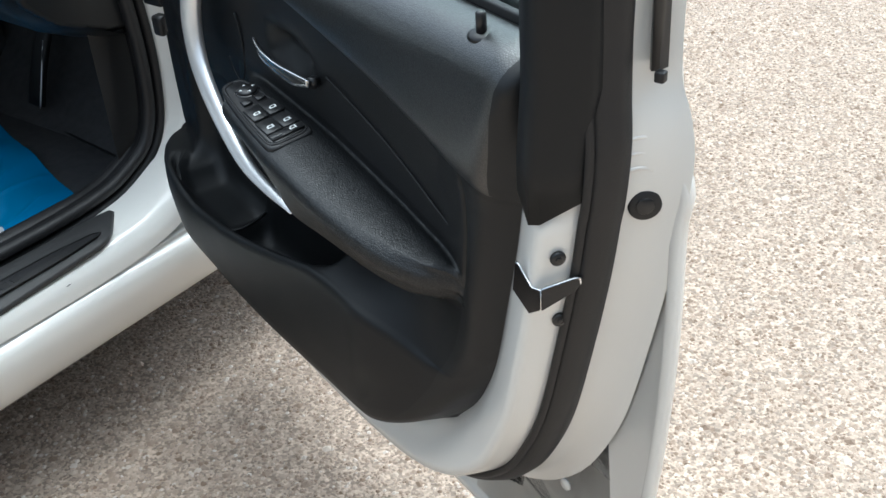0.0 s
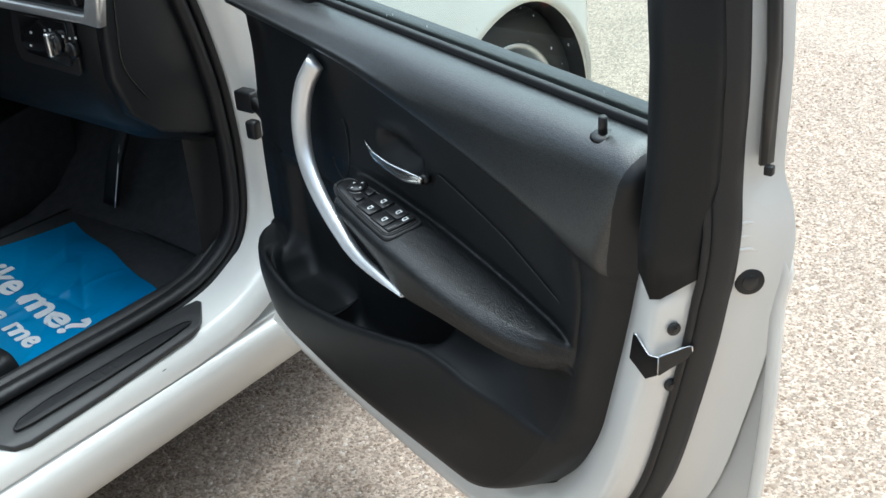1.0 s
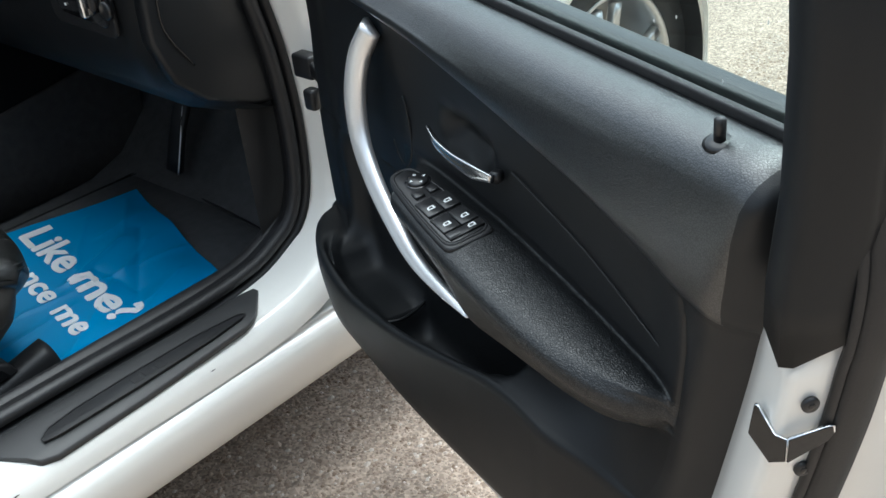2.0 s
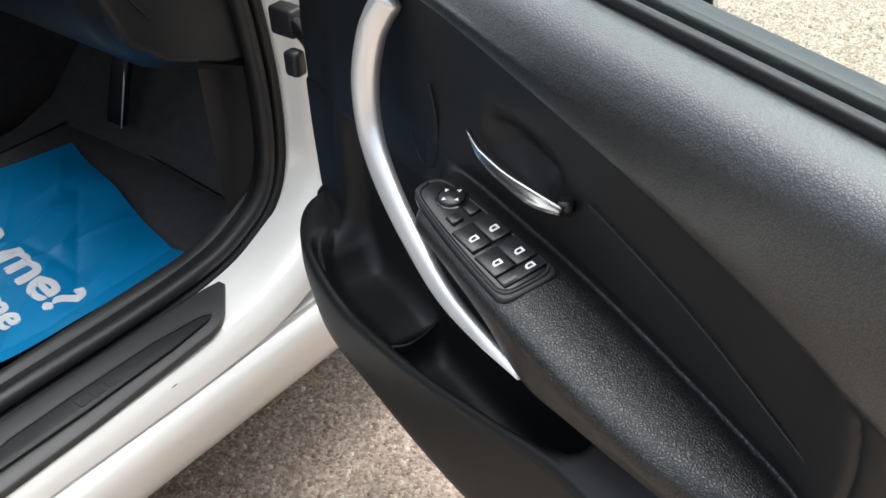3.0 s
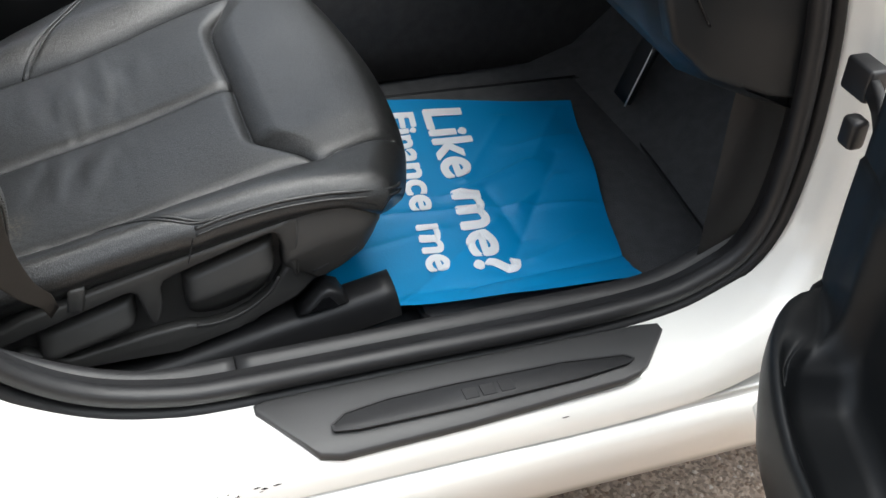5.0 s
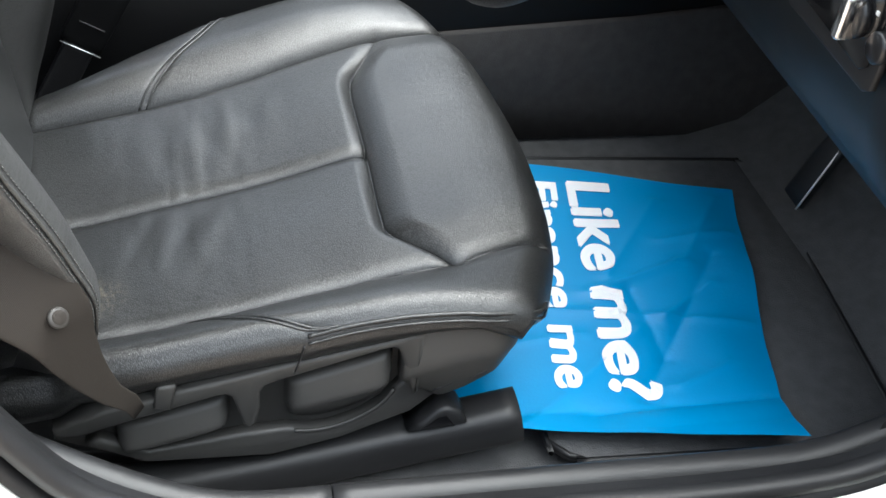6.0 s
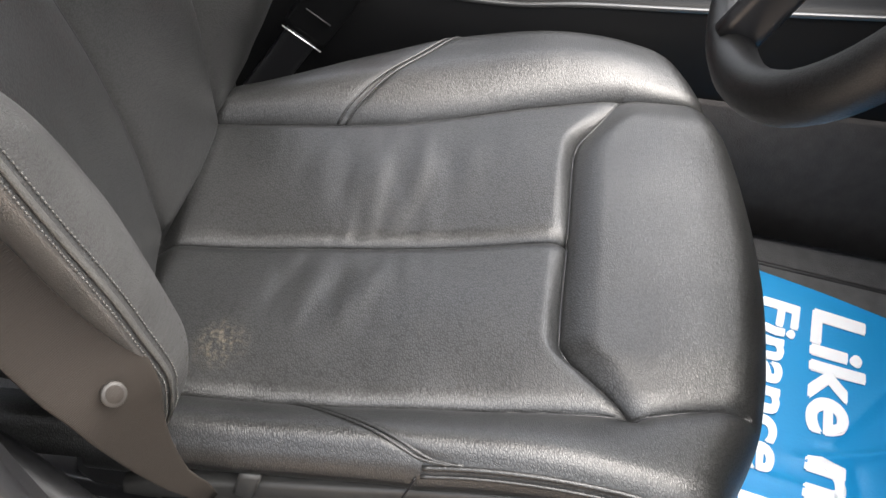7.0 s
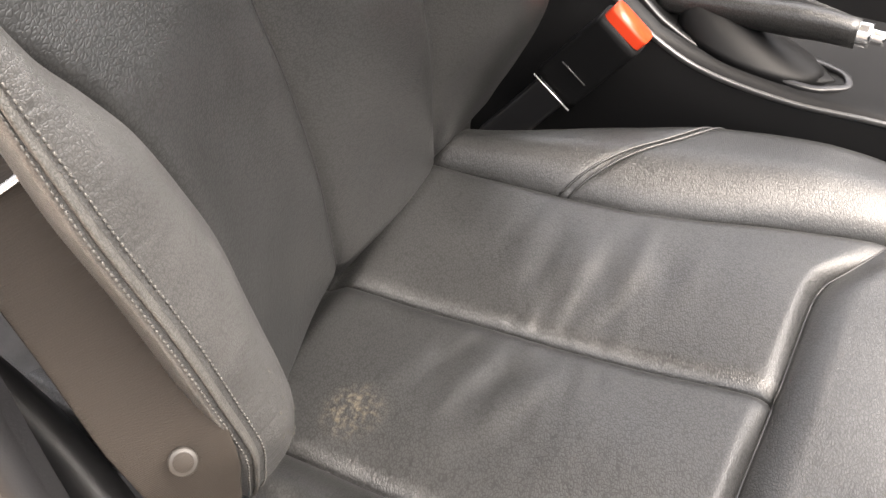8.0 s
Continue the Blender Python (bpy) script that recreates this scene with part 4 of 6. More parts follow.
SEAM_MID = [(-0.456, 0.03), (-0.462, 0.10), (-0.474, 0.25), (-0.489, 0.452)]
SEAM_FAR = [(-0.645, 0.03), (-0.652, 0.12), (-0.66, 0.205), (-0.668, 0.27), (-0.684, 0.335), (-0.703, 0.40), (-0.716, 0.45), (-0.727, 0.50), (-0.735, 0.55), (-0.745, 0.60)]
SEAM_NEAR = [(-0.268, 0.06), (-0.270, 0.15), (-0.272, 0.28), (-0.279, 0.40), (-0.287, 0.515), (-0.322, 0.605)]
SEAM_THIGH = [(-0.727, 0.496), (-0.705, 0.487), (-0.684, 0.476), (-0.665, 0.465), (-0.648, 0.456), (-0.628, 0.451), (-0.60, 0.450), (-0.489, 0.452), (-0.40, 0.452), (-0.358, 0.453), (-0.343, 0.458), (-0.287, 0.515)]
SEAM_FAR_BOLSTER = [(-0.661, 0.205), (-0.70, 0.232), (-0.76, 0.275), (-0.82, 0.312)]
SEAM_NEAR_BOLSTER = [(-0.271, 0.245), (-0.245, 0.285), (-0.224, 0.322), (-0.210, 0.348), (-0.203, 0.366), (-0.200, 0.385)]


def far_outer(y):
    return glide(y, [(-0.06, -0.705), (0.10, -0.722), (0.17, -0.750), (0.31, -0.822), (0.45, -0.842), (0.60, -0.835)])


def cushion_z(x, y):
    """Height of the cushion: flat middle, raised thigh pad, bolsters, stitched grooves and soft creases."""
    z = centre_height(y)
    far = glide(y, [(p[1], p[0]) for p in SEAM_FAR])
    near = glide(y, [(p[1], p[0]) for p in SEAM_NEAR])
    back = lerp(x, SEAM_THIGH)
    if x < far:
        t = min(1.0, (far - x) / (far - far_outer(y)))
        w = min(1.0, t / 0.52)
        z += 0.031 * (w * (2 - w)) ** 1.15 * soft_step(0.63, 0.40, y) * (0.45 + 0.55 * soft_step(0.02, 0.20, y)) - 0.010 * t * t
    elif x > near:
        t = min(1.0, (x - near) / (-0.205 - near))
        z += 0.030 * math.sin(math.pi * 0.62 * t) ** 1.1 * soft_step(0.64, 0.40, y)
    else:
        t = (x - far) / (near - far)
        z -= 0.010 * math.sin(math.pi * t) * soft_step(0.46, 0.30, y)
        # soft quilting between the seams
        mid = glide(y, [(p[1], p[0]) for p in SEAM_MID])
        w = (x - far) / (mid - far) if x < mid else (x - mid) / (near - mid)
        z += 0.006 * math.sin(math.pi * max(0.0, min(1.0, w))) * soft_step(back + 0.002, back - 0.018, y)
    # thigh pad stands a little proud
    if far < x < near:
        z += 0.007 * soft_step(back, back + 0.030, y) * soft_step(far + 0.002, far + 0.05, x) * soft_step(near - 0.002, near - 0.06, x)
    for line, depth, width in ((SEAM_MID, 0.011, 0.020), (SEAM_FAR, 0.011, 0.018), (SEAM_NEAR, 0.010, 0.020), (SEAM_THIGH, 0.012, 0.020), (SEAM_FAR_BOLSTER, 0.0045, 0.009), (SEAM_NEAR_BOLSTER, 0.0040, 0.009)):
        if line is SEAM_MID and y > 0.452:
            continue
        d = seam_dist(x, y, line)
        if line is SEAM_THIGH:
            depth *= 0.3 + 0.7 * soft_step(-0.70, -0.64, x)
        if d < width:
            z -= depth * (1 - math.sqrt(1 - (1 - d / width) ** 2))
    # the cushion dips into the fold under the backrest
    fold = glide(x, [(-0.80, 0.092), (-0.727, 0.082), (-0.638, 0.067), (-0.456, 0.083), (-0.304, 0.101), (-0.24, 0.135), (-0.19, 0.15)])
    z -= 0.013 * soft_step(fold + 0.008, fold - 0.014, y)
    # pressed creases where one sits
    for cx, cy, a, w, h in ((-0.560, 0.205, 0.15, 0.010, 0.0016), (-0.560, 0.228, 0.12, 0.009, -0.0026), (-0.572, 0.256, 0.1, 0.012, 0.0042), (-0.575, 0.281, 0.1, 0.009, -0.0030), (-0.585, 0.303, 0.08, 0.012, 0.0042), (-0.59, 0.328, 0.08, 0.010, -0.0024), (-0.60, 0.350, 0.05, 0.012, 0.0026),
                             (-0.405, 0.205, -0.25, 0.010, -0.0030), (-0.390, 0.228, -0.25, 0.011, 0.0026), (-0.415, 0.252, -0.3, 0.010, -0.0040), (-0.395, 0.274, -0.25, 0.011, 0.0028), (-0.385, 0.185, -0.15, 0.011, 0.0016), (-0.40, 0.302, -0.3, 0.009, -0.0018), (-0.33, 0.265, -0.4, 0.008, -0.0014)):
        dx, dy = x - cx, y - cy
        along, across = dx * math.cos(a) + dy * math.sin(a), -dx * math.sin(a) + dy * math.cos(a)
        z += (0.45 if cx < -0.5 else 0.42) * h * math.exp(-((across / w) ** 2) - (along / 0.034) ** 2)
    z += 0.0016 * noise.noise(Vector((x * 11, y * 14, 0.3)))
    # finer wrinkles across the panels
    z += 0.0011 * noise.noise(Vector((x * 22 + y * 9, y * 85, 4.1))) * math.exp(-(((y - 0.26) / 0.085) ** 2)) * soft_step(-0.68, -0.62, x) * soft_step(-0.30, -0.36, x)
    # fine puckers that run into the near seam
    z += 0.0006 * noise.noise(Vector((x * 30, y * 150, 7.0))) * math.exp(-(((seam_dist(x, y, SEAM_NEAR) - 0.03) / 0.02) ** 2)) * soft_step(0.36, 0.25, y)
    return z


def front_edge(x):
    return glide(x, [(-0.86, 0.525), (-0.80, 0.568), (-0.75, 0.598), (-0.673, 0.623), (-0.584, 0.637), (-0.476, 0.643), (-0.34, 0.634), (-0.295, 0.622), (-0.245, 0.600), (-0.186, 0.562)])


def cushion_point(x, y):
    """Rolls the rim of the cushion over, at the front and at both sides."""
    z = cushion_z(min(-0.205, x), min(y, front_edge(x)))
    fe = front_edge(x)
    if y > fe - 0.045:
        t = min(1.0, (y - fe + 0.045) / 0.055)
        a = t * math.pi * 0.55
        z -= 0.045 * (1 - math.cos(a)) * (1 - 0.72 * soft_step(-0.27, -0.20, x)) * (1 - 0.5 * soft_step(-0.74, -0.82, x))
        y = fe - 0.045 + 0.045 * math.sin(a)
    if x > -0.228:
        t = (x + 0.228) / 0.042
        a = min(1.35, t * 1.3)
        z -= 0.028 * (1 - math.cos(a))
        x = -0.228 + 0.029 * math.sin(a)
    fo = far_outer(y)
    if x < fo + 0.03:
        a = min(1.35, (fo + 0.03 - x) / 0.04 * 1.3)
        z -= 0.05 * (1 - math.cos(a))
        x = fo + 0.03 - 0.035 * math.sin(a)
    return Vector((x, y, z))


seat = thing("driver_seat", "black creased leather driver's seat with stitched panels and a worn patch", "car seat", m=Matrix.Translation((SEAT_X, 0.25, 0.24)))


def wear_leather():
    """The seat's leather, with a rubbed tan patch and fine scuffs."""
    m = LEATHER.copy()
    m.name = "worn_leather"
    n, l = m.node_tree.nodes, m.node_tree.links
    b = n["Principled BSDF"]
    co = n.new("ShaderNodeTexCoord")
    vm = n.new("ShaderNodeVectorMath")
    vm.operation = "DISTANCE"
    sc = n.new("ShaderNodeMapping")
    sc.inputs["Scale"].default_value = (1.0, 1.25, 0.2)
    sc.inputs["Location"].default_value = (0.326, -0.172 * 1.25, -0.43 * 0.2)
    l.new(co.outputs["Object"], sc.inputs["Vector"])
    l.new(sc.outputs[0], vm.inputs[0])
    near = n.new("ShaderNodeMapRange")
    near.inputs["From Min"].default_value, near.inputs["From Max"].default_value = 0.034, 0.012
    l.new(vm.outputs["Value"], near.inputs["Value"])
    nz = n.new("ShaderNodeTexNoise")
    nz.inputs["Scale"].default_value, nz.inputs["Detail"].default_value = 190, 4
    l.new(co.outputs["Object"], nz.inputs["Vector"])
    cut = n.new("ShaderNodeMapRange")
    cut.inputs["From Min"].default_value, cut.inputs["From Max"].default_value = 0.46, 0.72
    l.new(nz.outputs[0], cut.inputs["Value"])
    mul = n.new("ShaderNodeMath")
    mul.operation = "MULTIPLY"
    l.new(near.outputs[0], mul.inputs[0])
    l.new(cut.outputs[0], mul.inputs[1])
    mix = n.new("ShaderNodeMixRGB")
    old = b.inputs["Base Color"].links[0].from_socket
    l.new(mul.outputs[0], mix.inputs[0])
    l.new(old, mix.inputs[1])
    mix.inputs[2].default_value = (0.080, 0.068, 0.048, 1)
    l.new(mix.outputs[0], b.inputs["Base Color"])
    return m


WORN = wear_leather()


def build_cushion():
    nx, ny = 190, 230
    i_far, i_mid, i_near = 40, 98, 154
    pts = {}
    tables = [[(p[1], p[0]) for p in line] for line in (SEAM_FAR, SEAM_MID, SEAM_NEAR)]
    # columns follow the sewn lines and crowd beside them
    col = np.concatenate([bunched(0, 1, i_far), bunched(0, 1, i_mid - i_far), bunched(0, 1, i_near - i_mid), bunched(0, 1, nx - i_near, 0.5, True)])
    j_back = 150
    down = np.concatenate([bunched(0.0, 1.0, 2 * j_back)[: 2 * j_back : 2], 1.0 + bunched(0.0, 1.0, ny - j_back, 0.6, True)])

    def row_y(x, k):
        # rows follow the sewn line of the thigh pad
        back = lerp(x, SEAM_THIGH)
        return -0.06 + (back + 0.06) * k if k <= 1 else back + (front_edge(x) + 0.010 - back) * (k - 1)

    for j in range(ny):
        for i in range(nx):
            x = -0.4
            for _ in range(4):
                y = row_y(x, down[j])
                far, mid, near = [glide(y, tab) for tab in tables]
                fo = far_outer(y) - 0.012
                if i < i_far:
                    x = fo + (far - fo) * col[i]
                elif i < i_mid:
                    x = far + (mid - far) * col[i]
                elif i < i_near:
                    x = mid + (near - mid) * col[i]
                else:
                    x = near + (-0.186 - near) * col[i]
            y = row_y(x, down[j])
            pts[i, j] = (cushion_point(x, y), x, y)
    names = {0: "seat_panel", 1: "thigh_pad", 2: "inner_bolster", 3: "outer_bolster"}
    faces = {k: [] for k in names}
    for i in range(nx - 1):
        for j in range(ny - 1):
            k = 2 if i < i_far else 3 if i >= i_near else 1 if j >= j_back else 0
            faces[k].append((i, j))
    grid = np.array([[pts[i, j][0] for j in range(ny)] for i in range(nx)])
    normals = np.cross(np.gradient(grid, axis=0), np.gradient(grid, axis=1))
    normals /= np.linalg.norm(normals, axis=-1, keepdims=True)
    for k, name in names.items():
        keys = sorted({a for i, j in faces[k] for a in ((i, j), (i + 1, j), (i + 1, j + 1), (i, j + 1))})
        at = {a: n for n, a in enumerate(keys)}
        me = bpy.data.meshes.new(name)
        me.from_pydata([pts[a][0] for a in keys], [], [[at[a] for a in ((i, j), (i + 1, j), (i + 1, j + 1), (i, j + 1))] for i, j in faces[k]])
        me.materials.append(WORN)
        me.shade_smooth()
        me.normals_split_custom_set_from_vertices([tuple(normals[a]) for a in keys])
        ob = new(name, me)
        ob.parent = seat
        ob.matrix_parent_inverse = seat.matrix_basis.inverted()
    # leather valance below the piping on the door side and round the front
    def skirt(drop, inset):
        row = []
        for y in np.linspace(0.10, front_edge(-0.186) - 0.04, 40):
            row.append(cushion_point(-0.186, y) + Vector((-inset, 0, -drop * (1 - 0.45 * soft_step(0.40, 0.53, y)))))
        for x in np.linspace(-0.19, -0.80, 60):
            p = cushion_point(x, front_edge(x) + 0.01)
            row.append(p + Vector((-inset * soft_step(-0.26, -0.19, x), -inset * soft_step(-0.19, -0.26, x), -0.55 * drop)))
        return row
    part("valance", loft([skirt(-0.003, 0.003), skirt(0.004, -0.001), skirt(0.014, 0.002), skirt(0.024, 0.008), skirt(0.036, 0.018), skirt(0.05, 0.035)], closed=False), LEATHER, seat, "leather side band below the stitching")
    # dark sewn lines in the grooves
    for line in (SEAM_MID, SEAM_FAR, SEAM_NEAR, SEAM_THIGH):
        p3 = [cushion_point(x, y) + Vector((0, 0, 0.0004)) for x, y in smooth_path(line, 40)]
        part("seam", sweep(p3, circle(0.0009, 6), n=120), SMOOTH_BLACK, seat, "sewn seam")
    # stitched double seams
    side = [cushion_point(-0.199, y) + Vector((0.001, 0, 0.0)) for y in (0.36, 0.40, 0.45, 0.50, 0.53)] + [cushion_point(x, front_edge(x) - 0.006) + Vector((0, 0.002, -0.002)) for x in (-0.215, -0.24)]
    part("piping", sweep(side, circle(0.0022, 8), n=60), LEATHER, seat)
    part("piping", sweep([p + Vector((0.0035, 0, -0.006)) for p in side], circle(0.0016, 8), n=60), LEATHER, seat)
    down = [cushion_point(-0.186, 0.356 - 0.25 * d) + Vector((0.0012, 0, -d)) for d in (-0.002, 0.006, 0.014, 0.022, 0.03)]
    part("seam", sweep(down, circle(0.0009, 6), up=(1, 0, 0), n=20), SMOOTH_BLACK, seat, "sewn seam")
    for line in (SEAM_FAR_BOLSTER, SEAM_NEAR_BOLSTER):
        for off in (-0.0042, 0.0042):
            p3 = [cushion_point(x, y + off) + Vector((0, 0, 0.0008)) for x, y in smooth_path(line, 14)]
            part("bolster_seam", sweep(p3, circle(0.0015, 6), n=40), LEATHER, seat, "raised double stitching")


build_cushion()

# backrest: a lateral, b up along the lean, f forward
LEAN = radians(15)
BACK_AT = Vector((SEAT_X, 0.085, 0.405))


def B(a, b, f):
    return BACK_AT + Vector((a, -b * math.sin(LEAN) + f * math.cos(LEAN), b * math.cos(LEAN) + f * math.sin(LEAN)))


BACK_NEAR = [(-0.05, 0.190), (0.0, 0.198), (0.10, 0.215), (0.20, 0.238), (0.25, 0.250), (0.285, 0.262), (0.346, 0.290), (0.38, 0.314), (0.42, 0.345), (0.47, 0.368), (0.7, 0.385)]
BACK_NEAR_F = [(-0.05, 0.045), (0.0, 0.052), (0.10, 0.072), (0.20, 0.084), (0.30, 0.090), (0.40, 0.094), (0.7, 0.094)]
BACK_FAR = [(-0.05, -0.165), (0.0, -0.162), (0.04, -0.155), (0.126, -0.140), (0.213, -0.122), (0.4, -0.10), (0.7, -0.095)]
BACK_MID = [(-0.05, 0.014), (0.0, 0.018), (0.08, 0.036), (0.165, 0.058), (0.25, 0.079), (0.316, 0.098), (0.45, 0.122), (0.7, 0.13)]
BACK_LUMBAR = [(-0.05, -0.004), (0.0, 0.0), (0.08, 0.012), (0.165, 0.026), (0.25, 0.030), (0.7, 0.028)]
BACK_CREST = [(-0.05, 0.215), (0.0, 0.245), (0.06, 0.285), (0.10, 0.303), (0.146, 0.314), (0.21, 0.332), (0.276, 0.350), (0.35, 0.372), (0.5, 0.400), (0.7, 0.41)]
BACK_CREST_F = [(-0.05, 0.040), (0.0, 0.066), (0.06, 0.102), (0.10, 0.124), (0.146, 0.137), (0.3, 0.137), (0.7, 0.125)]


def back_f(a, b):
    """How far the backrest stands forward: a hollow middle between high bolsters, with sewn grooves."""
    near, far, mid = glide(b, BACK_NEAR), glide(b, BACK_FAR), glide(b, BACK_MID)
    base = glide(b, BACK_LUMBAR)
    if a < far:
        t = min(1.0, (far - a) / 0.11)
        f = base - 0.010 * soft_step(0.08, 0.0, b) + 0.048 * (0.05 + 0.95 * soft_step(0.01, 0.17, b)) * math.sin(math.pi * 0.5 * t) ** 1.2
    else:
        f = base
        if a > mid:
            w = (a - mid) / (near - mid)
            f += (glide(b, BACK_NEAR_F) - base) * max(0.0, w) ** 1.9 + 0.007 * max(0.0, math.sin(math.pi * w)) ** 0.8
        else:
            f += 0.006 * max(0.0, math.sin(math.pi * (a - far) / (mid - far))) ** 0.8
    f -= 0.005 * math.exp(-abs(a - mid) / 0.007) + 0.006 * math.exp(-abs(a - far) / 0.007) + 0.012 * math.exp(-abs(a - near) / 0.008)
    f -= 0.016 * soft_step(0.032, -0.008, b)
    return f + 0.002 * noise.noise(Vector((a * 12, b * 9, 4.0)))


def near_bolster(s, b, pucker=True):
    """The door-side bolster: s from its inner seam (0) over the stitched ridge (0.7) to its outer side (1)."""
    a0, f0 = glide(b, BACK_NEAR), glide(b, BACK_NEAR_F) - 0.012
    a2, f2 = glide(b, BACK_CREST), glide(b, BACK_CREST_F)
    if s <= 0.7:
        t = s / 0.7
        bulge = 0.028 * soft_step(-0.03, 0.10, b)
        k = bulge / 0.028
        a1, f1 = a0 + (0.5 - 0.30 * k) * (a2 - a0), (f0 + f2) / 2 * (1 - k) + (f2 + 0.024) * k
        a = (1 - t) ** 2 * a0 + 2 * t * (1 - t) * a1 + t * t * a2
        f = (1 - t) ** 2 * f0 + 2 * t * (1 - t) * f1 + t * t * f2
        # a soft pressed fold along the inner face, and gathers that run off the stitching
        f -= 0.003 * math.exp(-(((t - 0.36) / 0.07) ** 2)) * soft_step(0.34, 0.22, b)
        if pucker:
            g = math.exp(-((0.84 - t) / 0.16) ** 2)
            f += 0.28 * g * (0.0005 * math.sin(b * 1150 + 5 * noise.noise(Vector((b * 60, t * 2, 0)))) + 0.0010 * noise.noise(Vector((b * 170, t * 6, 3.0))))
        f += 0.0015 * noise.noise(Vector((t * 3, b * 16, 2.0)))
        return B(a, b, f)
    t = (s - 0.7) / 0.3
    return B(a2 + 0.004 * math.sin(math.pi * t) - 0.030 * t ** 1.5, b, f2 - 0.062 * t ** 1.2)


def build_backrest():
    nb = 130
    rows = []
    for j in range(nb):
        b = -0.045 + 0.675 * j / (nb - 1)
        row = []
        near, far, mid = glide(b, BACK_NEAR), glide(b, BACK_FAR), glide(b, BACK_MID)
        for a in np.concatenate([bunched(-0.325, far, 36), bunched(far, mid, 40), bunched(mid, near, 44, 0.75, True)]):
            f = back_f(a, b)
            if a < -0.275:
                t = (-0.275 - a) / 0.05
                f -= 0.06 * (1 - math.cos(t * 1.5))
                a = -0.275 - 0.028 * math.sin(t * 1.5)
            row.append(B(a, b, f))
        rows.append(row)
    part("backrest", loft(rows, closed=False), LEATHER, seat, "black leather backrest with vertical seams")
    bolster = [[near_bolster(s, b) for s in np.concatenate([np.linspace(0, 0.5, 20, endpoint=False), np.linspace(0.5, 0.7, 16, endpoint=False), np.linspace(0.7, 1, 12)])] for b in np.linspace(-0.045, 0.63, 420)]
    # the bolster's brightness comes from its paler leather
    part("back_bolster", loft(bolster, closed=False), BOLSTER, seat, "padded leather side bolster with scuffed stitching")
    # back shell, so that the seat has its depth
    shell = [[B(a, b, f) for a, f in ((-0.300, 0.0), (-0.27, -0.12), (0.0, -0.15), (0.25, -0.12), (0.285 + e, 0.02), (0.2, 0.0), (-0.25, -0.02))] for b, e in ((0.10, 0.0), (0.2, 0.03), (0.45, 0.08), (0.63, 0.1))]
    part("back_shell", loft(shell), PLASTIC, seat)
    # flat stitched ridge along the outer bolster, with a row of stitches on either side
    span = np.linspace(0.06, 0.62, 90)
    part("bolster_piping", sweep([near_bolster(0.664, b, False) + Vector((0.0002, 0.0006, 0.0006)) for b in span], squircle(0.0058, 0.0028, 10), up=(-0.3, 0.9, 0.3), n=260), EDGE, seat, "worn flat piping along the bolster")
    for s0 in (0.628, 0.692):
        bm = bmesh.new()
        for b in np.arange(0.06, 0.62, 0.0042):
            p, q = near_bolster(s0, b, False), near_bolster(s0, b + 0.0029, False)
            lift = Vector((0.0004, 0.0006, 0.0006))
            d = (q - p).normalized()
            u = d.cross(Vector((0.3, 0.8, 0.5))).normalized()
            v = u.cross(d)
            rings = []
            for w, r in ((0.0, 0.0005), (0.25, 0.0008), (0.75, 0.0008), (1.0, 0.0005)):
                c = p.lerp(q, w) + lift
                rings.append([c + u * r * x + v * r * y for x, y in ((1, 0), (0, 1), (-1, 0), (0, -1))])
            loft(rings, bm=bm)
        part("stitching", bm, THREAD, seat, "row of black stitches")
    for table in (BACK_MID, BACK_FAR):
        line = [B(glide(b, table), b, back_f(glide(b, table), b) + 0.0004) for b in np.linspace(0.0, 0.62, 60)]
        part("seam", sweep(line, circle(0.0009, 6), up=(0, 1, 0.2), n=120), SMOOTH_BLACK, seat, "sewn seam")
    line = [near_bolster(0.0, b, False) + Vector((0, 0.0004, 0.0002)) for b in np.linspace(0.0, 0.62, 60)]
    part("seam", sweep(line, circle(0.0012, 6), up=(0, 1, 0.2), n=120), SMOOTH_BLACK, seat, "sewn seam")


build_backrest()


def build_bolster_scuffs():
    rnd = random.Random(8)
    bm = bmesh.new()
    for k in range(26):
        b, s0, w, h = rnd.uniform(0.09, 0.19), rnd.uniform(0.36, 0.56), rnd.uniform(0.0003, 0.001), rnd.uniform(0.0008, 0.004)
        if k == 0:
            b, s0, w, h = 0.105, 0.42, 0.004, 0.004
        q = [near_bolster(s0 + ds * w * 8, b + db * h, False) + Vector((-0.0004, 0.0007, 0.0004)) for ds, db in ((-1, -0.6), (0.3, -1), (1, 0.2), (0.4, 1), (-0.8, 0.5))]
        bm.faces.new([bm.verts.new(p) for p in q])
    part("scuff", bm, SCUFF, seat, "pale scuffs on the bolster", smooth=False)


build_bolster_scuffs()


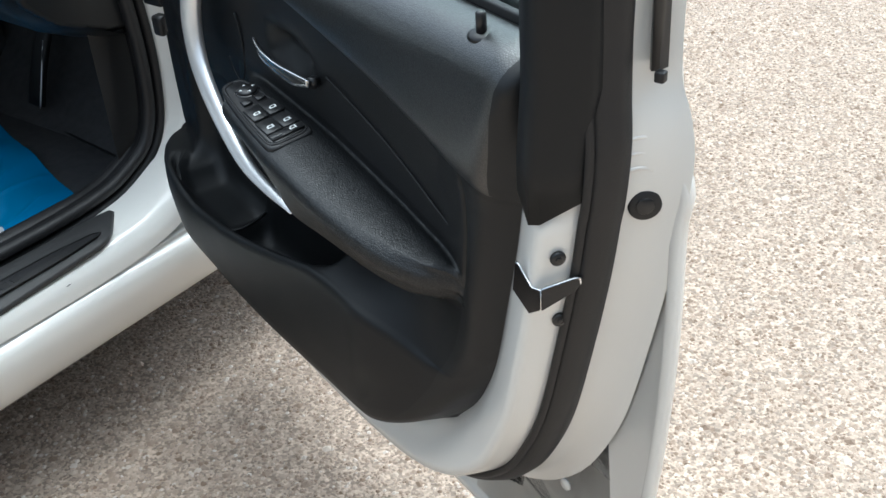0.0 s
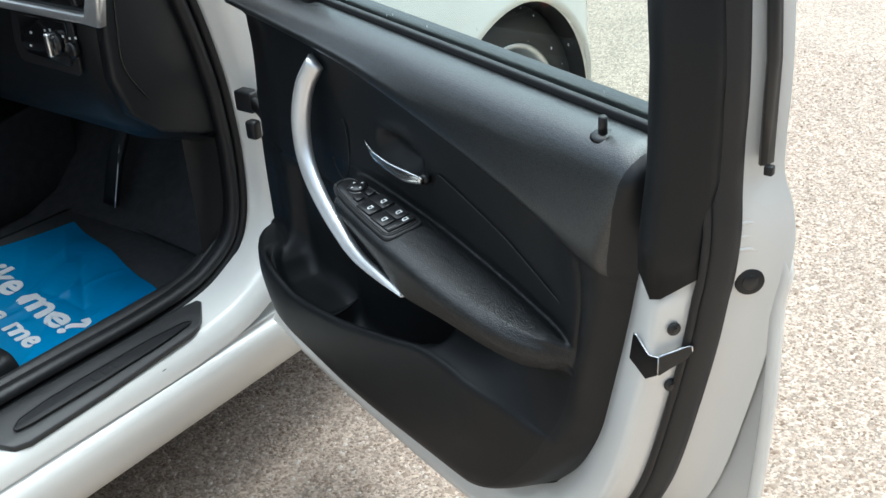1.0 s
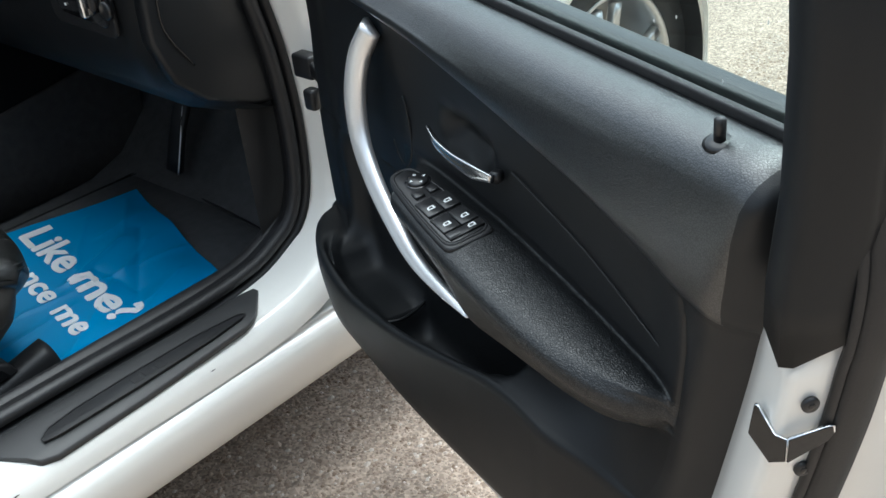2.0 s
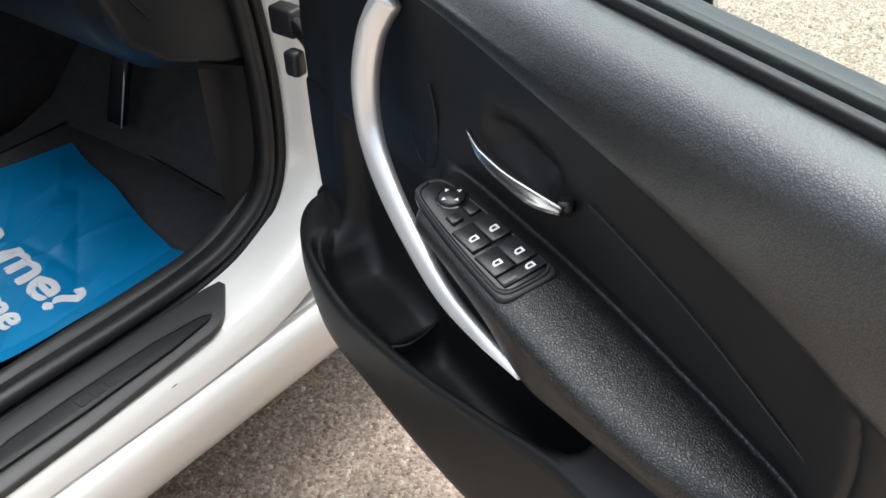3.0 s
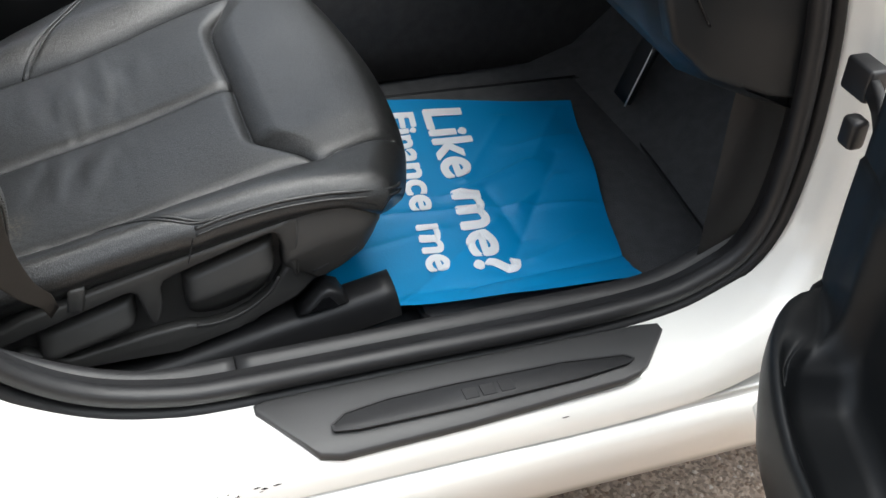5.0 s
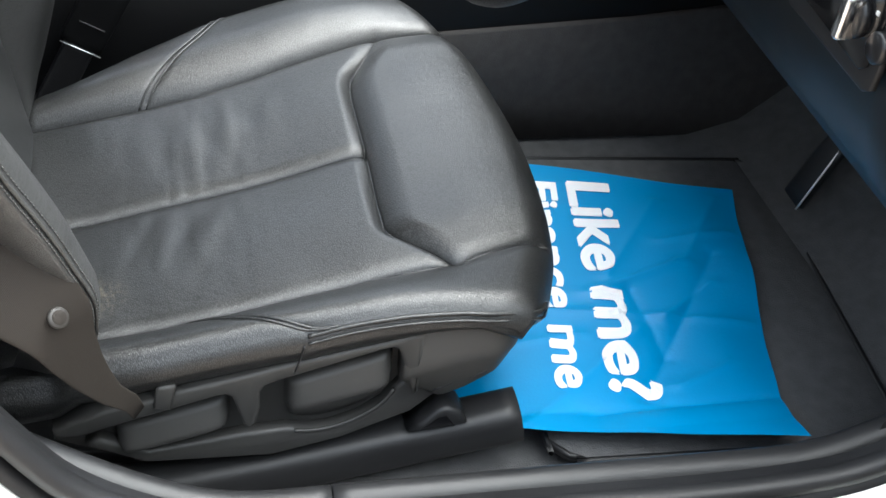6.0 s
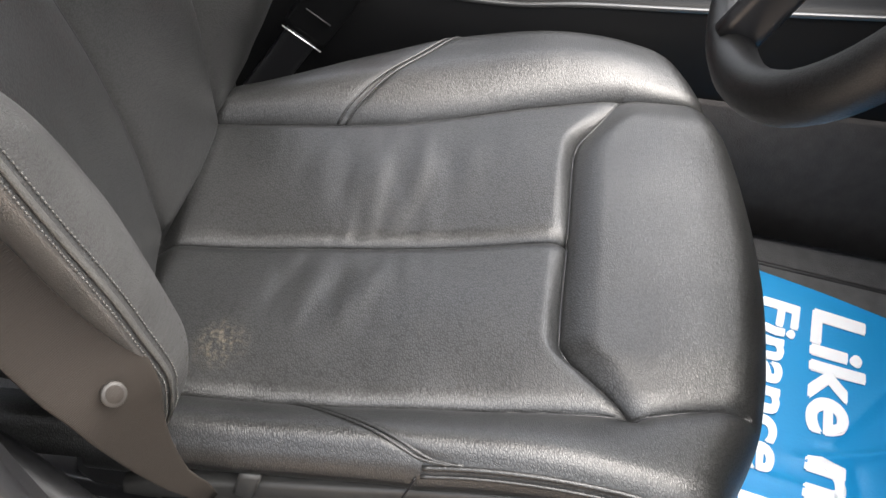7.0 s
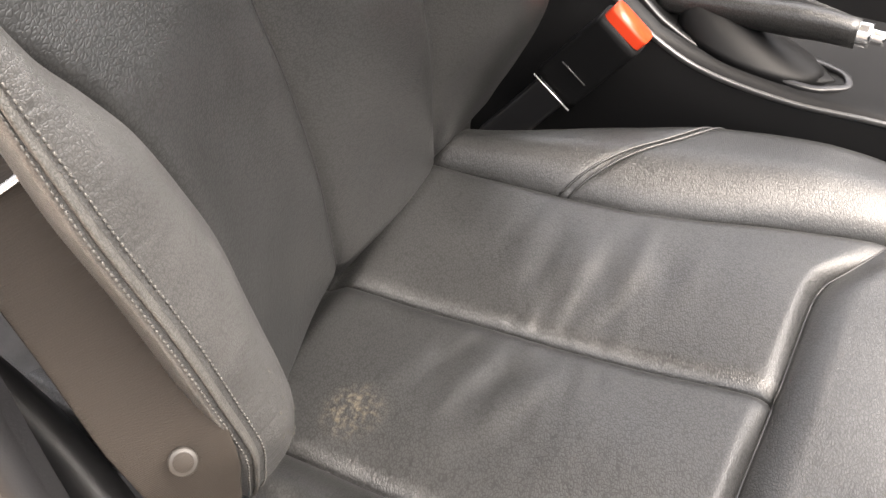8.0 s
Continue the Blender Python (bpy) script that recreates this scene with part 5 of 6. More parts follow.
def build_seat_base():
    """Plastic side cover with two hollows that hold the adjusters."""
    X = lambda x: (lambda a, b, h: Vector((x + h, a, b)))
    base = [(0.12, 0.33), (0.20, 0.29), (0.33, 0.292), (0.42, 0.31), (0.496, 0.374), (0.545, 0.404), (0.560, 0.437), (0.553, 0.488), (0.444, 0.466), (0.305, 0.430), (0.127, 0.374)]
    cover = part("side_cover", slab(base, X(-0.262), 0.022, 0.002), SEAT_TRIM, seat, "black plastic seat side cover")
    rail = [(0.127, 0.381), (0.175, 0.402), (0.22, 0.413), (0.24, 0.421), (0.305, 0.437), (0.347, 0.449), (0.444, 0.472), (0.470, 0.478), (0.470, 0.40), (0.466, 0.394), (0.460, 0.412), (0.451, 0.445), (0.447, 0.458), (0.442, 0.462), (0.432, 0.460),
            (0.330, 0.426), (0.321, 0.421), (0.317, 0.412), (0.317, 0.390), (0.313, 0.370), (0.307, 0.364), (0.301, 0.369), (0.296, 0.390), (0.291, 0.409), (0.285, 0.413), (0.278, 0.412), (0.15, 0.370), (0.127, 0.368)]
    part("top_rail", slab(rail, X(-0.242), 0.036, 0.004, 3), SEAT_TRIM, cover)
    part("bracket_tab", slab([(0.219, 0.406), (0.223, 0.432), (0.226, 0.434), (0.240, 0.435), (0.241, 0.432), (0.235, 0.402)], X(-0.236), 0.0345, 0.003), SEAT_TRIM, cover)
    # front block, creased along its length and rounded at its front end
    rows = []
    for y in list(np.linspace(0.454, 0.54, 14)) + list(np.linspace(0.545, 0.570, 10)):
        e = math.sqrt(max(0.0, 1 - max(0.0, (y - 0.538) / 0.0325) ** 2))
        zt = lerp(y, [(0.444, 0.472), (0.558, 0.497), (0.57, 0.488)])
        zc = lerp(y, [(0.454, 0.422), (0.50, 0.437), (0.57, 0.452)])
        zb = lerp(y, [(0.454, 0.402), (0.468, 0.392), (0.496, 0.375), (0.52, 0.386), (0.547, 0.405), (0.566, 0.432), (0.57, 0.442)])
        sec = [(-0.244, zt - 0.002), (-0.222, zt), (-0.216, zt - 0.002), (-0.212, zt - 0.008), (-0.2065, zc + 0.012), (-0.2045, zc + 0.003), (-0.2055, zc - 0.004), (-0.214, zb + 0.010), (-0.220, zb + 0.002), (-0.244, zb)]
        rows.append([Vector((-0.244 + (x + 0.244) * (0.25 + 0.75 * e), y, z)) for x, z in sec])
    part("front_block", loft(rows), SEAT_TRIM, cover)
    for y, z in ((0.520, 0.4085), (0.486, 0.394)):
        part("mould_slot", sweep([(-0.2125, y, z), (-0.2125, y + 0.018, z + 0.009)], squircle(0.003, 0.0018), n=4), SMOOTH_BLACK, cover)
    skirt = [(0.15, 0.333), (0.205, 0.300), (0.33, 0.296), (0.40, 0.315), (0.47, 0.348), (0.496, 0.375), (0.470, 0.398), (0.462, 0.398), (0.452, 0.385), (0.440, 0.364), (0.416, 0.345), (0.39, 0.334), (0.365, 0.331), (0.345, 0.336), (0.30, 0.332), (0.21, 0.316), (0.165, 0.340)]
    part("lower_skirt", slab(skirt, X(-0.242), 0.016, 0.005, 3), SEAT_TRIM, cover)
    rim = [(-0.2265, y, z) for y, z in ((0.352, 0.333), (0.37, 0.3315), (0.392, 0.335), (0.416, 0.346), (0.438, 0.364), (0.450, 0.384))]
    part("lower_lip", sweep(rim, circle(0.0022, 8), n=30), SEAT_TRIM, cover)

    def paddle(y0, y1, t0, t1, h0, h1, belly):
        rows = []
        for k in range(22):
            f = k / 21
            e = math.sqrt(max(0.0, 1 - (abs(f - 0.5) / 0.5) ** 8))
            y, zt, zb = y0 + (y1 - y0) * f, t0 + (t1 - t0) * f, t0 - h0 + (t1 - h1 - t0 + h0) * f
            deep = belly * (0.45 + 0.55 * math.sin(math.pi * (0.08 + 0.84 * f)) ** 0.6)
            sec = [(-0.250, zt + 0.001), (-0.226, zt + 0.001), (-0.2205, zt - 0.001), (-0.2180, zt - 0.005), (-0.2115, zb + 0.005), (-0.2105, zb + 0.001), (-0.2125, zb - 0.004), (-0.226, zb - 0.55 * deep), (-0.240, zb - deep), (-0.250, zb - deep)]
            zm = (zt + zb) / 2
            rows.append([Vector((-0.250 + (x + 0.250) * (0.55 + 0.45 * e), y, zm + (z - zm) * (0.75 + 0.25 * e))) for x, z in sec])
        return loft(rows)

    part("adjuster_paddle", paddle(0.343, 0.446, 0.407, 0.441, 0.029, 0.034, 0.050), SEAT_TRIM, seat, "black seat adjuster paddle")
    part("adjuster_paddle", paddle(0.181, 0.289, 0.359, 0.393, 0.025, 0.028, 0.030), SEAT_TRIM, seat, "black seat adjuster paddle")
    # seat rail cover, with a bevelled front end
    tube = [(-0.245, 0.12, 0.222), (-0.245, 0.30, 0.250), (-0.245, 0.45, 0.281), (-0.245, 0.594, 0.311)]
    part("rail_cover", sweep(tube, squircle(0.052, 0.056, 24, 0.7), n=30), PLASTIC, seat, "black plastic seat rail cover")
    part("rail_bracket", slab([(0.468, 0.318), (0.482, 0.330), (0.497, 0.349), (0.507, 0.353), (0.522, 0.346), (0.532, 0.326)], X(-0.252), 0.030, 0.006, 3), PLASTIC, seat)
    part("bracket_hole", slab([(0.482, 0.323), (0.499, 0.341), (0.507, 0.343), (0.518, 0.327)], X(-0.2235), 0.002, 0), GLOSS, seat, smooth=False)
    for x in (-0.30, -0.66):
        part("seat_rail", block((x - 0.02, -0.05, 0.236), (x + 0.02, 0.55, 0.262), 0.004), SMOOTH_BLACK, seat)
    part("seat_pan", block((-0.72, 0.05, 0.262), (-0.27, 0.52, 0.37), 0.02), PLASTIC, seat)


build_seat_base()


def build_seat_belt():
    ob = thing("seat_belt", "grey-brown woven seat belt hanging beside the seat", "seat belt")
    path = [(-0.178, 0.208, 0.430), (-0.168, 0.203, 0.455), (-0.160, 0.190, 0.475), (-0.150, 0.176, 0.512), (-0.142, 0.167, 0.548), (-0.135, 0.158, 0.588), (-0.136, 0.117, 0.644), (-0.136, 0.083, 0.685), (-0.136, 0.051, 0.724), (-0.138, -0.005, 0.80), (-0.145, -0.12, 0.96)]
    strap = sweep(path, squircle(0.0022, 0.072, 16, 0.4), up=(-0.62, 0.61, 0.50), n=50, scale=lambda f: (1.0, lerp(f, [(0, 0.2), (0.07, 0.27), (0.13, 0.42), (0.183, 0.58), (0.237, 0.78), (0.31, 0.98), (0.35, 1.0), (1, 1.0)])))
    part("webbing", strap, WEB, ob, "woven grey-brown belt webbing")
    at, facing = Vector((-0.1335, 0.1605, 0.5925)), Vector((0.55, 0.50, 0.62)).normalized()
    button = part("belt_button", disc(at, facing, 0.0085, 0.0032, 28, 0.0012), BUTTON, ob, "round grey-brown belt stop button")
    part("button_dish", disc(at + facing * 0.0032, facing, 0.0058, 0.0004, 24, 0.0002), WEB, button)
    # chromed tongue with its slot, lying on the strap
    across, along, facing = Vector((0.618, -0.616, -0.489)), Vector((-0.018, -0.633, 0.774)), Vector((0.786, 0.469, 0.402))
    lie = Matrix((facing, across, along)).transposed().to_4x4()
    lie.translation = Vector((-0.1585, 0.0590, 0.755)) + facing * 0.004
    loop = [(0, 0.006, -0.008), (0, 0.006, 0.016), (0, 0.036, 0.018), (0, 0.038, -0.010), (0, 0.006, -0.008)]
    part("tongue", sweep(loop, squircle(0.005, 0.013, 12), up=(1, 0.02, 0.01), n=60), CHROME, ob, "bright metal buckle tongue", m=lie)


build_seat_belt()


def build_buckle():
    ob = thing("seat_belt_buckle", "black seat belt buckle with a red release button", "belt buckle")
    base, tip = Vector((-0.83, 0.105, 0.395)), Vector((-0.83, 0.178, 0.530))
    up = (1, 0, 0)
    ax = (tip - base).normalized()
    part("stalk", sweep([base - ax * 0.08, base, base + ax * 0.045], squircle(0.040, 0.026), up=up, n=10), SMOOTH_BLACK, ob)
    part("housing", sweep([base + ax * 0.042, base + ax * 0.08, tip - ax * 0.004], squircle(0.056, 0.032, 24, 0.35), up=up, n=12, scale=lambda f: (1.0, 0.88 + 0.12 * f)), CONSOLE, ob)
    part("release_button", sweep([tip - ax * 0.006, tip + ax * 0.010], squircle(0.050, 0.024, 24, 0.35), up=up, n=6), RED, ob, "red release button")
    for k, w, mat in ((0.040, 0.024, SATIN), (0.078, 0.015, PLATE)):
        part("housing_line", sweep([base + ax * k + Vector((0.0165, -w, 0.54 * w)), base + ax * k + Vector((0.0165, w, -0.54 * w))], circle(0.0009, 6), n=4), mat, ob)


build_buckle()

# ---- centre console, handbrake, dashboard, wheel, pedals ----
def build_console():
    ob = thing("centre_console", "black centre console with a bright trim line", "console")
    rows = []
    for y in np.linspace(-0.3, 1.2, 40):
        top = lerp(y, [(-0.3, 0.56), (0.10, 0.55), (0.16, 0.532), (0.20, 0.512), (0.26, 0.500), (0.36, 0.503), (0.45, 0.520), (0.60, 0.546), (0.9, 0.60), (1.2, 0.66)])
        rows.append([Vector((x, y, z)) for x, z in ((-0.865, 0.24), (-0.868, 0.40), (-0.87, top - 0.012), (-0.876, top - 0.003), (-0.885, top), (-0.905, top - 0.006), (-1.06, top - 0.006), (-1.08, top), (-1.09, 0.24))])
    part("console_body", loft(rows), CONSOLE, ob)
    # carpeted side below the plastic
    rows = [[Vector((x, y, z)) for x, z in ((-0.868, 0.24), (-0.8605, 0.242), (-0.8590, 0.30), (-0.8595, top - 0.004), (-0.8625, top), (-0.870, top))] for y, top in ((0.36, 0.41), (0.5, 0.415), (0.9, 0.45), (1.2, 0.49))]
    part("console_carpet", loft(rows, closed=False), SIDE_CARPET, ob, "black carpeted side of the console")
    edge = [(-0.871, y, z - 0.004) for y, z in ((0.08, 0.556), (0.155, 0.533), (0.201, 0.510), (0.263, 0.496), (0.355, 0.501), (0.446, 0.520), (0.60, 0.546), (0.9, 0.60))]
    part("trim_line", sweep(edge, squircle(0.0055, 0.0055), n=60), DULL, ob, "thin satin silver trim line")
    part("inner_trim_line", sweep([(x - 0.03, y, z + 0.004) for x, y, z in edge[:5]] + [(-0.915, 0.385, 0.503), (-0.935, 0.40, 0.503), (-0.955, 0.385, 0.503), (-0.96, 0.33, 0.50)], squircle(0.009, 0.007), n=70), SMOOTH_BLACK, ob)
    tray = [(0.20, -0.91), (0.33, -0.91), (0.37, -0.918), (0.387, -0.935), (0.37, -0.95), (0.33, -0.957), (0.20, -0.957)]
    part("gaiter_plate", slab(tray, lambda a, b, h: Vector((b, a, 0.496 + h)), 0.008, 0.003), CONSOLE, ob)


build_console()


def build_handbrake():
    ob = thing("handbrake", "leather-wrapped handbrake lever with a chrome end button", "handbrake")
    part("gaiter", loft([[Vector((-0.935 + r * math.cos(a) * 0.55, y + r * math.sin(a), z)) for a in np.linspace(0, 2 * math.pi, 20, endpoint=False)] for y, z, r in ((0.295, 0.500, 0.088), (0.285, 0.508, 0.078), (0.262, 0.518, 0.055), (0.245, 0.530, 0.030))]), CONSOLE, ob, "creased leather gaiter")
    part("grip", sweep([(-0.935, 0.18, 0.515), (-0.935, 0.26, 0.535), (-0.935, 0.34, 0.555), (-0.935, 0.385, 0.562)], squircle(0.032, 0.036, 20, 0.8), n=24, scale=lambda f: (lerp(f, [(0, 0.7), (0.7, 1), (1, 0.85)]),) * 2), LEATHER, ob)
    part("end_cap", sweep([(-0.935, 0.382, 0.562), (-0.935, 0.398, 0.565)], circle(0.0135, 20), n=6), CHROME, ob)
    part("release_button", sweep([(-0.935, 0.396, 0.565), (-0.935, 0.412, 0.567)], circle(0.008, 16), n=6), CHROME, ob)


build_handbrake()


def build_dashboard():
    ob = thing("dashboard", "black dashboard end with an air vent and light switch panel", "dashboard")
    # lower cover: a broad curved face above the footwell
    rows = []
    for x in np.linspace(-1.55, -0.088, 50):
        e = soft_step(-0.14, -0.088, x)
        prof = [(1.12, 0.60), (1.02, 0.595), (0.93, 0.605), (0.87, 0.635), (0.832, 0.68), (0.815, 0.73), (0.805, 0.78), (0.802, 0.83), (0.806, 0.88), (0.83, 0.92), (0.92, 0.94), (1.05, 0.95)]
        rows.append([Vector((x, y + 0.05 * e, z)) for y, z in prof])
    part("lower_cover", loft(rows, closed=False), INSERT, ob)
    part("top_cover", block((-1.55, 0.86, 0.92), (-0.13, 1.4, 0.96), 0.03, 3), SOFT, ob)
    yf = 0.80
    F = lambda a, b, h: Vector((a, yf - h, b))
    rim = [(-0.314, 0.86), (-0.326, 0.80), (-0.322, 0.775), (-0.310, 0.765), (-0.170, 0.7615), (-0.160, 0.768), (-0.156, 0.86)]
    part("switch_surround", slab(rim, F, 0.006, 0.002), PLASTIC, ob)
    face = [(-0.292, 0.848), (-0.302, 0.798), (-0.290, 0.784), (-0.180, 0.776), (-0.172, 0.783), (-0.170, 0.848)]
    lights = part("light_switch_panel", slab(face, lambda a, b, h: F(a, b, 0.0055 + h), 0.003, 0.001), GLOSS, ob, "gloss black light switch panel")
    part("dial", disc((-0.205, yf - 0.008, 0.812), (0, -1, 0), 0.019, 0.008, 28, 0.002), SMOOTH_BLACK, lights)
    part("dial_grip", block((-0.204, yf - 0.030, 0.794), (-0.193, yf - 0.012, 0.832), 0.003), CHROME, lights, "bright dial grip")
    part("side_dial", disc((-0.162, yf - 0.008, 0.806), (0, -1, 0), 0.013, 0.008, 24, 0.002), SMOOTH_BLACK, lights)
    for a, b in ((-0.267, 0.820), (-0.276, 0.797), (-0.2265, 0.829), (-0.2125, 0.8315), (-0.1815, 0.8255), (-0.164, 0.8245), (-0.149, 0.827)):
        part("symbol_mark", block((a - 0.002, yf - 0.0095, b - 0.0018), (a + 0.002, yf - 0.0085, b + 0.0018), 0), MARK, lights, smooth=False)
    # air vent with a satin surround and vanes
    bar = [(-0.36, 0.853), (-0.115, 0.8535), (-0.080, 0.852), (-0.0675, 0.895), (-0.062, 0.95), (-0.090, 0.95), (-0.100, 0.893), (-0.111, 0.868), (-0.36, 0.868)]
    part("vent_surround", slab(bar, lambda a, b, h: F(a, b, h - 0.002), 0.016, 0.004, 3), SATIN, ob, "satin silver vent surround")
    part("vent_cavity", slab([(-0.36, 0.866), (-0.110, 0.866), (-0.095, 0.95), (-0.36, 0.95)], lambda a, b, h: F(a, b, h - 0.004), 0.004, 0), GLOSS, ob, smooth=False)
    for k in range(4):
        part("vent_vane", block((-0.35, yf - 0.010, 0.897 + 0.014 * k), (-0.140, yf + 0.002, 0.902 + 0.014 * k), 0.001), SMOOTH_BLACK, ob)
    part("vent_wheel", block((-0.136, yf - 0.014, 0.88), (-0.124, yf, 0.945), 0.003), SMOOTH_BLACK, ob)
    # end cap of the dashboard with its joint lines
    part("end_cap", slab([(0.812, 0.97), (0.806, 0.88), (0.802, 0.82), (0.800, 0.765), (0.822, 0.70), (0.87, 0.655), (0.95, 0.62), (1.06, 0.60), (1.06, 0.97)], lambda a, b, h: Vector((-0.110 + h, a, b)), 0.022, 0.008, 3), INSERT, ob, "black end cap of the dashboard")
    part("joint_line", sweep([(-0.087, 0.836, 0.95), (-0.087, 0.829, 0.88), (-0.087, 0.825, 0.84), (-0.087, 0.8215, 0.79), (-0.087, 0.832, 0.758), (-0.087, 0.858, 0.716)], circle(0.0015, 6), up=(1, 0, 0), n=30), GLOSS, ob)


build_dashboard()


def build_steering_wheel():
    ob = thing("steering_wheel", "black leather steering wheel rim", "steering wheel")
    centre = Vector((-0.475, 0.605, 0.892))
    tilt = Matrix.Rotation(radians(-24), 4, "X")
    rings = []
    for i in range(72):
        a = 2 * math.pi * i / 72
        r = [(0.187 + 0.019 * math.cos(q), 0.020 * math.sin(q)) for q in np.linspace(0, 2 * math.pi, 14, endpoint=False)]
        rings.append([centre + tilt @ Vector((rr * math.cos(a), h, rr * math.sin(a))) for rr, h in r])
    bm = loft(rings + [rings[0]], caps=False)
    bmesh.ops.remove_doubles(bm, verts=bm.verts, dist=1e-5)
    part("rim", bm, WHEEL_LEATHER, ob, "smooth black leather rim")
    hub = [(0.085 * math.cos(a), 0.07 * math.sin(a)) for a in np.linspace(0, 2 * math.pi, 24, endpoint=False)]
    part("hub", slab(hub, lambda a, b, h: centre + tilt @ Vector((a, -h, b)), 0.04, 0.012, 3), PLASTIC, ob)
    for a in (math.pi * 0.03, math.pi * 0.97, -math.pi / 2):
        p = [centre + tilt @ Vector((r * math.cos(a), -0.005, r * math.sin(a))) for r in (0.06, 0.12, 0.18)]
        part("spoke", sweep(p, squircle(0.02, 0.035), up=tilt @ Vector((0, 1, 0.01)), n=8), SMOOTH_BLACK if a < 0 else PLASTIC, ob)
    part("column", sweep([centre + tilt @ Vector((0, 0.01, 0)), centre + tilt @ Vector((0, 0.2, 0))], circle(0.05, 20), n=6), PLASTIC, ob)


build_steering_wheel()


def build_pedal():
    ob = thing("accelerator_pedal", "black floor-hinged accelerator pedal with a silver line for its edge highlight", "pedal")
    part("pedal_pad", sweep([(-0.60, 1.085, 0.31), (-0.60, 1.12, 0.40), (-0.60, 1.17, 0.49)], squircle(0.045, 0.016), up=(0, -1, 0.4), n=10), RUBBER, ob)
    # highlight along the pedal's edge, put in as a thin silver rod
    part("pedal_highlight", sweep([(-0.573, 1.075, 0.312), (-0.579, 1.100, 0.37), (-0.588, 1.130, 0.435)], circle(0.0016, 6), n=10), SATIN, ob, "highlight on the pedal's edge, put in as a thin silver line")


build_pedal()

# ---- floor mat and the printed paper mat on it ----
PA, PB = Vector((-0.672, 1.032)), Vector((-0.166, 0.899))
PU = (PB - PA).normalized()
PV = Vector((PU.y, -PU.x))


def paper_z(x, y):
    """The mat and the paper follow the floor and lift towards the sill."""
    z = lerp(x, [(-0.9, 0.262), (-0.70, 0.263), (-0.32, 0.263), (-0.27, 0.266), (-0.22, 0.287), (-0.165, 0.321)])
    return z


def paper_crumple(s, t):
    q = 0.004 * noise.noise(Vector((s * 5, t * 6, 2.0)))
    folds = ((0.55, 0.02, 0.62, 0.42, 0.005), (0.30, 0.05, 0.85, 0.16, -0.006), (0.10, 0.12, 0.45, 0.20, 0.005), (0.62, 0.16, 0.98, 0.30, 0.005), (0.36, 0.10, 0.52, 0.22, 0.008), (0.05, 0.03, 0.35, 0.09, 0.004),
             (0.42, 0.06, 0.58, 0.13, 0.006), (0.48, 0.17, 0.70, 0.13, -0.004), (0.20, 0.02, 0.28, 0.12, 0.004), (0.70, 0.05, 0.80, 0.12, 0.004), (0.66, 0.24, 0.80, 0.40, 0.004), (0.15, 0.28, 0.60, 0.33, -0.004), (0.80, 0.02, 0.92, 0.22, -0.005))
    for a, b, c, d, h in folds:
        dx, dy = c - a, d - b
        k = max(0.0, min(1.0, ((s - a) * dx + (t - b) * dy) / (dx * dx + dy * dy)))
        r = math.hypot(s - a - k * dx, (t - b - k * dy))
        q += h * math.exp(-abs(r) / 0.013)
    return q


def paper_point(s, t, lift=0.0):
    """s across the paper (0 to 1), t metres back from its front edge."""
    p = PA + (PB - PA) * s + PV * t
    edge = 0.010 * soft_step(0.06, 0.0, t) * noise.noise(Vector((s * 4, 0, 9))) + 0.012 * soft_step(0.94, 1.0, s) * noise.noise(Vector((0, t * 7, 5)))
    return Vector((p.x, p.y, paper_z(p.x, p.y) + 0.010 + paper_crumple(s, t) + edge + lift))


